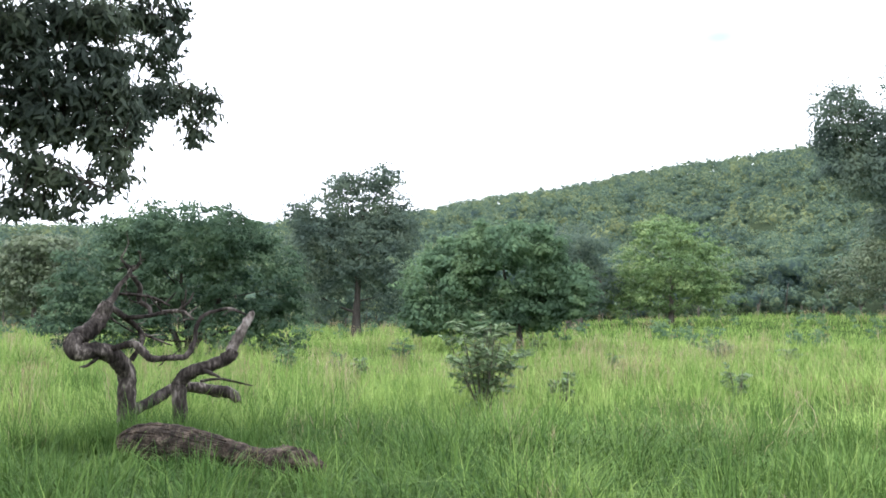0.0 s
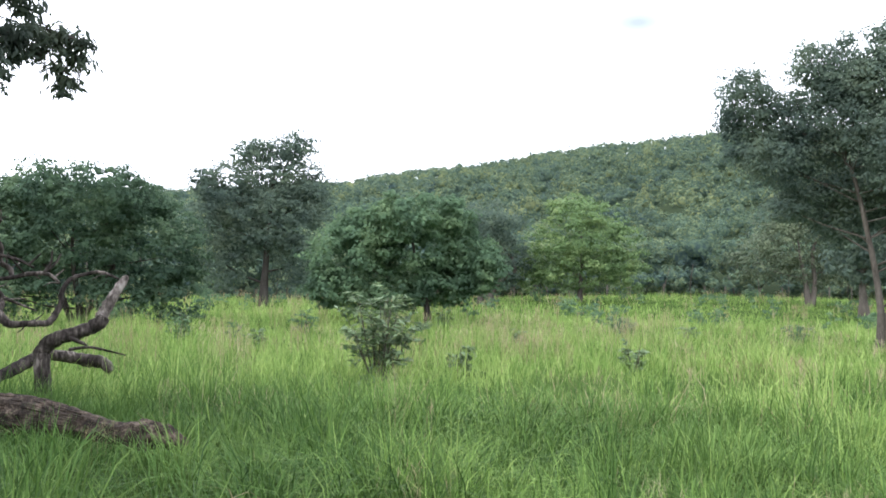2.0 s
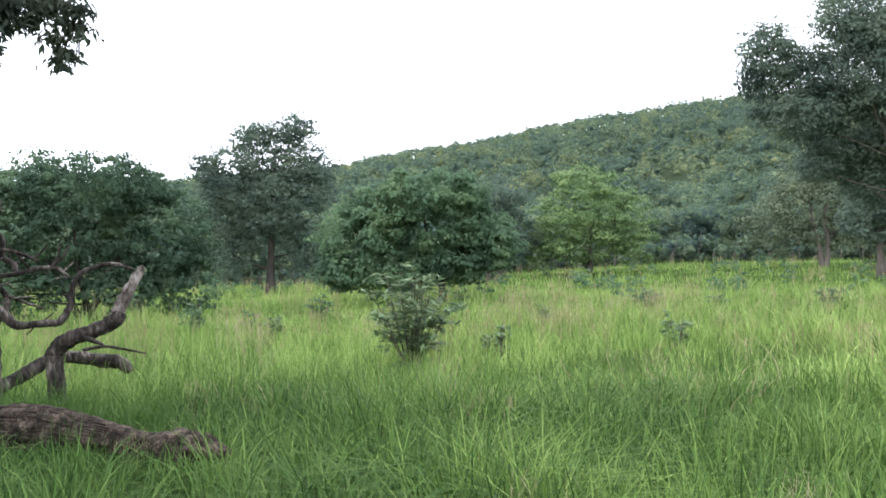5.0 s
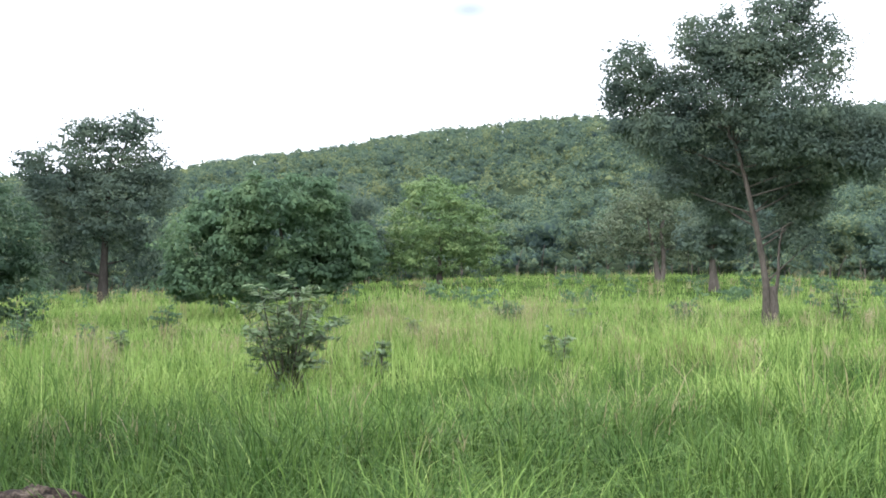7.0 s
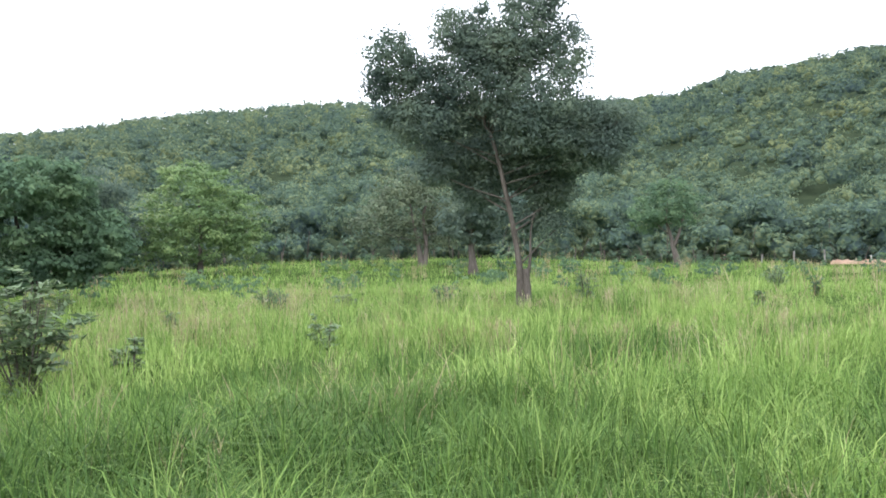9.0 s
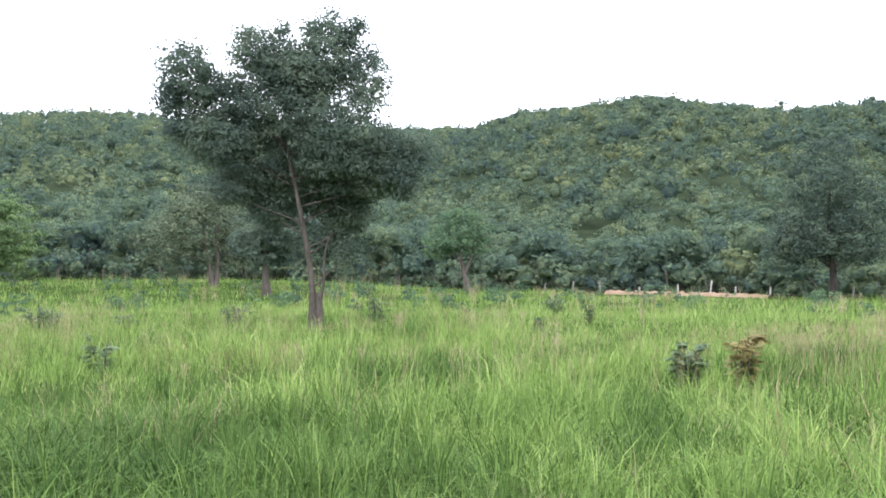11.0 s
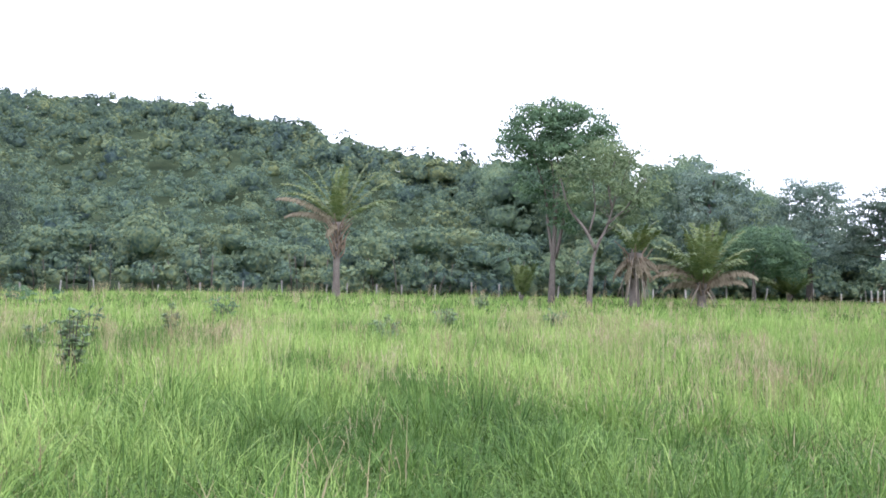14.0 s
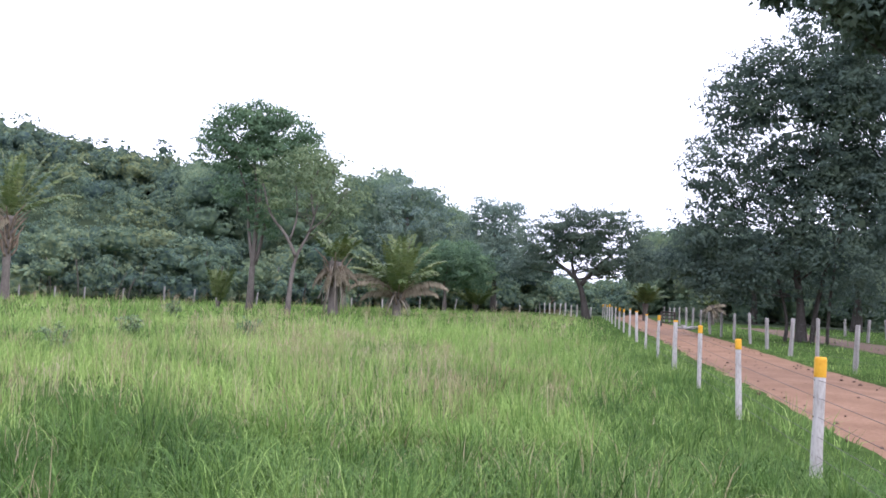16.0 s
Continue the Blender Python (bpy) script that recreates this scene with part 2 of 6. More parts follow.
# ---- mesh helpers ----
def part(name, verts, faces, mat, parent=None, label="", smooth=False):
    """Links one mesh object from arrays of vertices and of quads or triangles."""
    me = bpy.data.meshes.new(name)
    v = np.asarray(verts, dtype=np.float32).reshape(-1, 3)
    f = [np.asarray(a, dtype=np.int32) for a in (faces if isinstance(faces, tuple) else (faces,)) if len(a)]
    loops = np.concatenate([a.ravel() for a in f])
    counts = np.concatenate([np.full(len(a), a.shape[1], dtype=np.int32) for a in f])
    starts = np.concatenate([[0], np.cumsum(counts)[:-1]]).astype(np.int32)
    me.vertices.add(len(v))
    me.vertices.foreach_set("co", v.ravel())
    me.loops.add(len(loops))
    me.loops.foreach_set("vertex_index", loops)
    me.polygons.add(len(counts))
    me.polygons.foreach_set("loop_start", starts)
    if smooth:
        me.polygons.foreach_set("use_smooth", np.ones(len(counts), dtype=bool))
    me.update(calc_edges=True)
    me.validate()
    if mat:
        me.materials.append(mat)
    ob = new(name, me)
    if parent is not None:
        ob.parent = parent
    if label:
        ob["label"] = label
    return ob


def thing(name, x, y, z, label, category, group=""):
    e = new(name)
    e.empty_display_size = 0.2
    e.location = (x, y, z)
    return tagged(e, label, category, group)


def joined(pieces):
    """Several (verts, quads) as one."""
    vs, fs, k = [], [], 0
    for v, f in pieces:
        vs.append(np.asarray(v, dtype=float).reshape(-1, 3))
        fs.append(np.asarray(f, dtype=np.int64) + k)
        k += len(vs[-1])
    return np.concatenate(vs), np.concatenate(fs)


def smooth_line(points, steps):
    """A Catmull-Rom line through rows of x, y, z, radius."""
    p = np.asarray(points, dtype=float)
    p = np.vstack([2 * p[0] - p[1], p, 2 * p[-1] - p[-2]])
    out = []
    for i in range(1, len(p) - 2):
        a, b, c, d = p[i - 1:i + 3]
        for t in np.linspace(0, 1, steps, endpoint=False):
            out.append(0.5 * (2 * b + (c - a) * t + (2 * a - 5 * b + 4 * c - d) * t * t + (3 * b - a - 3 * c + d) * t ** 3))
    out.append(p[-2])
    out = np.array(out)
    out[:, 3] = np.maximum(out[:, 3], 0.003)
    return out


def tube(points, sides=8, steps=3, rough=0.0, rng=None, ridges=0, ridge=0.0):
    """A tapered limb along rows of x, y, z, radius, closed at both ends. rough: uneven radius; ridges: furrows along it."""
    line = smooth_line(points, steps)
    n = len(line)
    tang = np.gradient(line[:, :3], axis=0)
    tang /= np.linalg.norm(tang, axis=1)[:, None] + 1e-9
    up = np.array([0.31, 0.83, 0.46])
    verts = []
    ang = np.linspace(0, 2 * np.pi, sides, endpoint=False)
    for i in range(n):
        a = np.cross(tang[i], up)
        a /= np.linalg.norm(a) + 1e-9
        b = np.cross(tang[i], a)
        r = np.full(sides, line[i, 3])
        if rough and rng is not None:
            r = r * (1 + rng.uniform(-rough, rough, sides))
        if ridges:
            r = r * (1 + ridge * np.sign(np.sin(ang * ridges + 0.9 * np.sin(i * 0.7))) * np.abs(np.sin(ang * ridges + 0.9 * np.sin(i * 0.7))) ** 0.5)
        verts.append(line[i, :3] + np.outer(r * np.cos(ang), a) + np.outer(r * np.sin(ang), b))
    verts.append(np.repeat(line[:1, :3], 1, axis=0))
    verts.append(np.repeat(line[-1:, :3], 1, axis=0))
    v = np.concatenate(verts)
    f = []
    for i in range(n - 1):
        for j in range(sides):
            k = (j + 1) % sides
            f.append((i * sides + j, i * sides + k, (i + 1) * sides + k, (i + 1) * sides + j))
    e0, e1 = n * sides, n * sides + 1
    for j in range(0, sides, 2):
        k, q = (j + 1) % sides, (j + 2) % sides
        f.append((e0, q, k, j))
        f.append((e1, (n - 1) * sides + j, (n - 1) * sides + k, (n - 1) * sides + q))
    return v, np.array(f)


def unit(a):
    return a / (np.linalg.norm(a, axis=-1, keepdims=True) + 1e-9)


def leaf_cards(centre, normal, along, length, width, fold=0.15):
    """Rhombic leaves, one quad each, slightly folded along the midrib."""
    n = unit(normal)
    a = unit(along - n * np.sum(along * n, axis=1, keepdims=True))
    s = np.cross(n, a)
    length, width = np.asarray(length)[:, None], np.asarray(width)[:, None]
    p0 = centre - a * length * 0.5
    p2 = centre + a * length * 0.5
    p1 = centre + s * width * 0.5 - a * length * 0.08 + n * width * fold
    p3 = centre - s * width * 0.5 - a * length * 0.08 + n * width * fold
    v = np.stack([p0, p1, p2, p3], axis=1).reshape(-1, 3)
    f = np.arange(len(v)).reshape(-1, 4)
    return v, f


def leaf_tips(centre, normal, along, length, width):
    """Pointed leaf sprays, one triangle each."""
    n = unit(normal)
    a = unit(along - n * np.sum(along * n, axis=1, keepdims=True))
    s = np.cross(n, a)
    length, width = np.asarray(length)[:, None], np.asarray(width)[:, None]
    v = np.stack([centre - a * length * 0.4 + s * width * 0.5, centre - a * length * 0.4 - s * width * 0.5, centre + a * length * 0.6], axis=1).reshape(-1, 3)
    return v, np.arange(len(v)).reshape(-1, 3)


def random_unit(rng, n):
    return unit(rng.normal(size=(n, 3)))


def crown_leaves(rng, lobes, leaves, size, spread=0.35, shell=0.55, droop=0.0, long=1.7, per=20, core=0.0, fine=False):
    """Leaves in rounded sprays spread through ellipsoid lobes (rows of centre and radii), denser towards their skin."""
    lobes = np.asarray(lobes, dtype=float)
    weight = lobes[:, 3] * lobes[:, 4] + lobes[:, 3] * lobes[:, 5] + lobes[:, 4] * lobes[:, 5]
    sprays = max(8, leaves // per)
    pick = rng.choice(len(lobes), sprays, p=weight / weight.sum())
    d = random_unit(rng, sprays)
    r = shell + (1.06 - shell) * rng.random(sprays) ** 0.55
    bump = 1 + 0.16 * np.sin(d[:, 0] * 7 + pick) * np.sin(d[:, 1] * 6 + pick * 2.1) + 0.1 * np.sin(d[:, 2] * 11 + pick)
    c = lobes[pick, :3] + d * lobes[pick, 3:6] * (r * bump)[:, None]
    out = unit(d / lobes[pick, 3:6])
    rad = spread * np.exp(rng.normal(size=sprays) * 0.3)
    e = random_unit(rng, sprays * per)
    e[:, 2] = np.abs(e[:, 2]) * 1.0 - 0.3 - 0.35 * droop
    e = unit(e)
    cc = np.repeat(c, per, axis=0) + e * (np.repeat(rad, per) * (0.45 + 0.65 * rng.random(sprays * per)))[:, None] * np.array([1, 1, 0.75])
    oo = np.repeat(out, per, axis=0)
    nn = unit(e * 0.75 + oo * 0.35 + np.array([0, 0, 0.3]) + rng.normal(size=oo.shape) * 0.33)
    al = unit(e * np.array([1, 1, 0.2]) + rng.normal(size=oo.shape) * 0.45 + np.array([0, 0, -0.3 - droop]))
    ln = size * (0.65 + 0.7 * rng.random(len(cc)))
    pieces = [] if fine else [leaf_cards(cc, nn, al, ln, ln / long)]
    if core:
        # coarse inner foliage that closes the crown
        n = 120
        for row in lobes:
            d = random_unit(rng, n) * (rng.random(n) ** 0.4 * core)[:, None]
            big = row[3:6].mean() * rng.uniform(0.1, 0.2, n)
            pieces.append(leaf_cards(row[:3] + d * row[3:6], unit(rng.normal(size=(n, 3)) + np.array([0, 0, 0.4])), rng.normal(size=(n, 3)), big, big * 0.7))
    if not fine:
        return joined(pieces)
    v, tris = leaf_tips(cc, nn, al, ln, ln / long * 1.25)
    if not pieces:
        return v, tris
    w, quads = joined(pieces)
    return np.concatenate([v, w]), (quads + len(v), tris)


VIEW = np.array([0.0, 1.6])


def tree(name, x, y, z, k, trunk, lobes, mat, bark, label, leaves=5000, size=0.2, spread=0.4, shell=0.5, girth=6.0, sprigs=0, limb=0.35, depth=0.85, seed=1, droop=0.0, long=1.7, extra=(), per=20, core=0.0, fine=True):
    """A tree that stands at x, y. Trunk (across, up) and lobes (across, up, half width, half height) are in units of k metres, across the line of sight; the crown is as deep as it is wide."""
    rng = np.random.default_rng(seed)
    e = thing(name, x, y, z, label, "tree")
    way = unit(np.array([x, y]) - VIEW)
    right = np.array([way[1], -way[0]])
    def put(u, w, v=0.0):
        return (right[0] * u * k + way[0] * v, right[1] * u * k + way[1] * v, w * k)
    pts = [(*put(u, w), girth * k * (1 - 0.75 * i / max(1, len(trunk) - 1))) for i, (u, w) in enumerate(trunk)]
    pts[0] = (pts[0][0], pts[0][1], -0.25, pts[0][3] * 1.35)
    rows = []
    for i, (u, w, ru, rw, *v) in enumerate(lobes):
        dv = v[0] * k if v else rng.uniform(-0.5, 0.5) * ru * k
        c = put(u, w, dv)
        rad = ru * k
        rows.append((*c, rad, rad * depth, rw * k))
    rows = np.array(rows)
    wood = [tube(pts, 9, 4, 0.06, rng)]
    line = smooth_line(pts, 6)
    for i, row in enumerate(rows):
        below = line[line[:, 2] < row[2] - 0.15 * row[5]]
        root = below[-1] if len(below) else line[len(line) // 2]
        j = max(1, int(len(below) * rng.uniform(0.72, 1.0))) - 1 if len(below) else len(line) // 2
        root = line[j]
        if not limb:
            continue
        r0 = max(limb * root[3], 0.014)
        mid = 0.5 * (root[:3] + row[:3]) + np.array([rng.normal() * 0.12, rng.normal() * 0.12, -0.06]) * row[3]
        wood.append(tube([(*root[:3], r0), (*mid, r0 * 0.7), (*row[:3], r0 * 0.35)], 6, 3))
        for _ in range(sprigs):
            d = random_unit(rng, 1)[0]
            tip = row[:3] + d * row[3:6] * 0.9
            q = 0.6 * row[:3] + 0.4 * mid
            wood.append(tube([(*q, r0 * 0.4), (*(0.5 * q + 0.5 * tip + rng.normal(size=3) * 0.05), r0 * 0.25), (*tip, 0.006)], 4, 2))
    for line2 in extra:
        wood.append(tube([(*put(u, w, v[0] * k if v else 0.0), g * k) for u, w, g, *v in line2], 7, 4, 0.06, rng))
    v, f = joined(wood)
    part("trunk", v, f, bark, e, smooth=True)
    if fine:
        leaves, size, per = int(leaves * 1.75), size * 0.78, int(per * 1.4)
    v, f = crown_leaves(rng, rows, leaves, size, spread, shell, droop, long, per, core, fine)
    part("crown", v, f, mat, e)
    return e

# ---- the lie of the land ----
FENCE_YAW = np.array([-180, -140, -125, -117, -102, -86, -70, -53, -38, -21, 0, 24, 60, 120, 180.0])
FENCE_R = np.array([72, 80, 92, 76, 67, 68, 71, 75, 74, 76, 75, 73.5, 68, 70, 72.0])
CREST_YAW = np.array([-180, -134, -129, -119, -112, -103, -98, -92, -88.3, -85, -80.5, -72, -67, -62.5, -58.5, -53.5, -50, -47, -42, -27, -23.4, -20, -14, -7, -3, 1.6, 13, 27.5, 60, 180])
CREST_EL = np.array([2.5, 2.5, 1.0, 1.6, 5.4, 7.8, 8.2, 9.2, 10.2, 10.75, 11.05, 10.5, 10.45, 11.05, 11.7, 11.15, 10.85, 9.85, 9.75, 9.9, 9.95, 9.7, 9.05, 7.8, 7.4, 6.45, 5.3, 4.7, 4.0, 2.5])
CREST_R_YAW = np.array([-180, -120, -105, -95, -85, -72, -58, -45, -25, -10, 10, 40, 180.0])
CREST_R = np.array([140, 112, 112, 126, 150, 200, 222, 262, 310, 330, 325, 270, 140.0])
# the pasture's lie near its far edge
EDGE_YAW = np.array([-180, -128, -121, -112, -102, -92, -80, -70, -64, -53, -45, -38, -31, -25, -20, -12, -4, 3, 27, 60, 180.0])
EDGE_Z = np.array([0, 0.1, 0.1, 0.05, 0.22, 0.16, 0.06, -0.1, -0.05, 0.0, 0.18, 0.68, 0.95, 0.85, 0.78, 0.42, -0.1, -0.4, -0.4, 0, 0])
ROAD_AT = np.array([6.3, -6.1])
ROAD_U = np.array([0.79, -0.613])
ROAD_N = np.array([-0.613, -0.79])


def yaw_of(x, y):
    return np.degrees(np.arctan2(-x, y - 1.6))


def step01(t):
    t = np.clip(t, 0, 1)
    return t * t * (3 - 2 * t)


def land(x, y):
    """The ground's height."""
    x, y = np.asarray(x, dtype=float), np.asarray(y, dtype=float)
    r, a = np.hypot(x, y - 1.6), yaw_of(x, y)
    z = 0.05 * np.sin(x * 0.21 + 1) * np.sin(y * 0.19) * step01((r - 6) / 12)
    t = np.clip(((x + 3.45) * 2.4 + (y - 9.1) * -1.7) / 8.65, 0, 1)
    d = np.hypot(x + 3.45 - 2.4 * t, y - 9.1 + 1.7 * t)
    z = z + (0.14 + 0.1 * t) * np.exp(-(d / 0.7) ** 2)
    off = (x - ROAD_AT[0]) * ROAD_N[0] + (y - ROAD_AT[1]) * ROAD_N[1]
    edge = np.interp(a, EDGE_YAW, EDGE_Z)
    z = z + edge * step01((r - 40) / 34) * step01((-off + 2) / 18)
    rc = np.interp(a, CREST_R_YAW, CREST_R)
    h = np.maximum(np.tan(np.radians(np.interp(a, CREST_YAW, CREST_EL))) * rc + 1.7 - 4.5 - edge, 0)
    t = (r - 84) / (rc - 84)
    hill = np.where(t < 1, h * (0.12 * step01(t * 1.4) + 0.88 * np.clip(t, 0, 1)), h * (1 - 0.35 * step01((t - 1) / 3)))
    return z + np.where(t > 0, hill, 0)


def field_edge(x, y):
    return np.interp(yaw_of(x, y), FENCE_YAW, FENCE_R)


def build_ground():
    na = 200
    radii = np.concatenate([[0.0], np.concatenate([np.linspace(1, 12, 34), np.linspace(13, 100, 60)]), 100 * 1.045 ** np.arange(1, 70)])
    radii = radii[radii < 1900]
    ang = np.linspace(0, 2 * np.pi, na, endpoint=False)
    xs = np.outer(radii[1:], np.sin(ang)).ravel()
    ys = np.outer(radii[1:], np.cos(ang)).ravel() + 1.6
    v = np.column_stack([xs, ys, land(xs, ys)])
    v = np.vstack([[0, 1.6, 0], v])
    i = np.arange(len(radii) - 2)[:, None] * na + 1
    j = np.arange(na)[None, :]
    k = (j + 1) % na
    quads = np.stack([i + j, i + na + j, i + na + k, i + k], axis=-1).reshape(-1, 4)
    tris = np.stack([np.zeros(na, dtype=int), 1 + np.arange(na), 1 + (np.arange(na) + 1) % na], axis=1)
    ob = part("ground", v, (quads, tris), M_FIELD, smooth=True)
    ob.data.materials.append(M_FOREST_FLOOR)
    c = v[quads].mean(axis=1)
    forest = np.hypot(c[:, 0], c[:, 1] - 1.6) > field_edge(c[:, 0], c[:, 1]) + 1.0
    slot = np.concatenate([forest.astype(np.int32), np.zeros(na, dtype=np.int32)])
    ob.data.polygons.foreach_set("material_index", slot)
    tagged(ob, "green pasture ground running up into wooded hills", "ground", kind="structure")


build_ground()


def strip(name, centre, half, mat, label, lift, crown=0.03, bank=8):
    """A band of bare soil laid along a line of x, y."""
    c = np.asarray(centre, dtype=float)
    t = unit(np.gradient(c, axis=0))
    n = np.column_stack([-t[:, 1], t[:, 0]])
    rng = np.random.default_rng(5)
    m = 9
    cols = []
    for j in range(m):
        u = -1 + 2 * j / (m - 1)
        wob = rng.normal(size=len(c)) * (0.12 if abs(u) > 0.95 else 0.02)
        p = c + n * (u * half + wob)[:, None]
        z = land(p[:, 0], p[:, 1]) - 0.05 + (lift + 0.05) * (1 - abs(u) ** bank) - crown * np.exp(-((abs(u) - 0.5) / 0.16) ** 2)
        z = z + rng.normal(size=len(c)) * (0.05 if bank < 4 else 0.004)
        cols.append(np.column_stack([p, z]))
    v = np.stack(cols, axis=1).reshape(-1, 3)
    i = np.arange(len(c) - 1)[:, None] * m
    j = np.arange(m - 1)[None, :]
    f = np.stack([i + j, i + j + 1, i + m + j + 1, i + m + j], axis=-1).reshape(-1, 4)
    ob = part(name, v, f, mat, smooth=True)
    return tagged(ob, label, "road", kind="structure")


s_line = np.arange(-60, 130, 0.8)
strip("road", ROAD_AT + np.outer(s_line, ROAD_U) + ROAD_N * 2.9, 1.95, M_SOIL, "red earth farm track with two worn wheel ruts", 0.045)
a_line = np.radians(np.linspace(-55.2, -65.3, 70))
r_line = np.interp(np.degrees(a_line), FENCE_YAW, FENCE_R) - 1.6
strip("earth_bank", np.column_stack([-np.sin(a_line) * r_line, np.cos(a_line) * r_line + 1.6]), 1.0, M_DUST, "low bank of bare pale reddish soil along the far fence", 0.27, 0.0, 2)
s2 = np.arange(10, 60, 0.8)
strip("bare_patch", ROAD_AT + np.outer(s2, ROAD_U) + ROAD_N * 11.5, 1.9, M_SOIL_DARK, "bare trodden soil under the roadside trees", 0.04)


# ---- hill and edge woods ----
def crown_template(rng, sprays, per, size, around=8, rings=4, closed=0.74):
    """A unit crown: sprays of leaf cards over a lumpy hull, closed inside."""
    lob = [(0, 0, 0, 0.66)]
    for k in range(7):
        a = k * 2.4 + rng.uniform(-0.5, 0.5)
        q = rng.uniform(0.4, 0.62)
        lob.append((q * np.cos(a), q * np.sin(a), rng.uniform(-0.25, 0.42), rng.uniform(0.3, 0.46)))
    lob = np.array(lob)

    def hull(d):
        along = d @ lob[:, :3].T
        miss = np.maximum(np.sum(lob[:, :3] ** 2, axis=1)[None] - along ** 2, 0)
        reach = np.where(miss < lob[:, 3] ** 2, along + np.sqrt(np.maximum(lob[:, 3] ** 2 - miss, 0)), 0)
        return reach.max(axis=1), reach.argmax(axis=1)

    el = np.linspace(-0.9, 1.2, rings)
    az = np.linspace(0, 2 * np.pi, around, endpoint=False)
    E, A = np.meshgrid(el, az, indexing="ij")
    d = np.column_stack([(np.cos(E) * np.cos(A)).ravel(), (np.cos(E) * np.sin(A)).ravel(), np.sin(E).ravel()])
    r, _ = hull(d)
    f = [(i * around + j, i * around + (j + 1) % around, (i + 1) * around + (j + 1) % around, (i + 1) * around + j) for i in range(rings - 1) for j in range(around)]
    t = (rings - 1) * around
    f += [(t, t + j, t + j + 1, t + j + 2) for j in range(1, around - 2, 2)]
    core = d * (r * closed * rng.uniform(0.84, 1.1, len(r)))[:, None], np.array(f)
    d = random_unit(rng, sprays)
    d[:, 2] = np.where(d[:, 2] < -0.5, -d[:, 2], d[:, 2])
    r, w = hull(d)
    c = d * (r * rng.uniform(0.7, 1.14, sprays))[:, None]
    rad = 0.17 * np.exp(rng.normal(size=sprays) * 0.3)
    e = random_unit(rng, sprays * per)
    e[:, 2] = np.abs(e[:, 2]) - 0.25
    e = unit(e)
    cc = np.repeat(c, per, axis=0) + e * np.repeat(rad, per)[:, None] * np.array([1, 1, 0.75])
    oo = np.repeat(unit(c - lob[w, :3]), per, axis=0)
    n = unit(e * 0.35 + oo * 0.35 + unit(cc) * 0.6 + np.array([0, 0, 0.1]) + rng.normal(size=cc.shape) * 0.55)
    ln = size * (0.7 + 0.6 * rng.random(len(cc)))
    return core, leaf_tips(cc, n, rng.normal(size=cc.shape), ln * 1.3, ln)


def scatter_ring(rng, yaw0, yaw1, r_in, r_out, spacing):
    """Jittered points between two ranges round the camera's place."""
    out = []
    r = r_in
    while r < r_out:
        arc = np.radians(abs(yaw1 - yaw0)) * r
        n = max(1, int(arc / spacing))
        a = yaw0 + (yaw1 - yaw0) * (np.arange(n) + rng.uniform(-0.4, 0.4, n) + 0.5) / n
        rr = r + rng.uniform(-0.45, 0.45, n) * spacing
        out.append(np.column_stack([-np.sin(np.radians(a)) * rr, np.cos(np.radians(a)) * rr + 1.6, rr, a]))
        r += spacing * 0.87
    return np.concatenate(out)


def woods(name, pts, sprays, per, size, rad, high, mat, label, seed, around=8, rings=4, closed=0.74):
    """Many crowns in one mesh. rad, high: ranges of crown radius and of its centre's height over the ground."""
    rng = np.random.default_rng(seed)
    temps = [crown_template(rng, sprays, per, size, around, rings, closed) for _ in range(7)]
    which = rng.integers(0, 7, len(pts))
    vs, fs, ts, tones, base = [], [], [], [], 0
    z = land(pts[:, 0], pts[:, 1])
    for i in range(7):
        m = np.where(which == i)[0]
        if not len(m):
            continue
        (cv, cf), (lv, lf) = temps[i]
        tv = np.concatenate([cv, lv])
        a = rng.uniform(0, 2 * np.pi, len(m))
        R = rng.uniform(*rad, len(m)) * np.exp(rng.normal(size=len(m)) * 0.14)
        H = rng.uniform(*high, len(m)) if isinstance(high, tuple) else high[m] - 0.9 * R
        ca, sa = np.cos(a), np.sin(a)
        x = (tv[None, :, 0] * ca[:, None] - tv[None, :, 1] * sa[:, None]) * R[:, None] + pts[m, 0, None]
        y = (tv[None, :, 0] * sa[:, None] + tv[None, :, 1] * ca[:, None]) * R[:, None] + pts[m, 1, None]
        zz = tv[None, :, 2] * (R * rng.uniform(0.75, 1.1, len(m)))[:, None] + (z[m] + H)[:, None]
        vs.append(np.stack([x, y, zz], axis=-1).reshape(-1, 3))
        fs.append((cf[None] + (np.arange(len(m)) * len(tv))[:, None, None]).reshape(-1, 4) + base)
        ts.append((lf[None] + len(cv) + (np.arange(len(m)) * len(tv))[:, None, None]).reshape(-1, 3) + base)
        tones.append(np.repeat(np.clip(rng.normal(0.46, 0.2, len(m)), 0, 1), len(tv)))
        base += len(m) * len(tv)
    ob = part(name, np.concatenate(vs), (np.concatenate(fs), np.concatenate(ts)), mat, smooth=True)
    tone = ob.data.attributes.new("tone", "FLOAT", "POINT")
    tone.data.foreach_set("value", np.concatenate(tones).astype(np.float32))
    return tagged(ob, label, "woodland", kind="stuff")


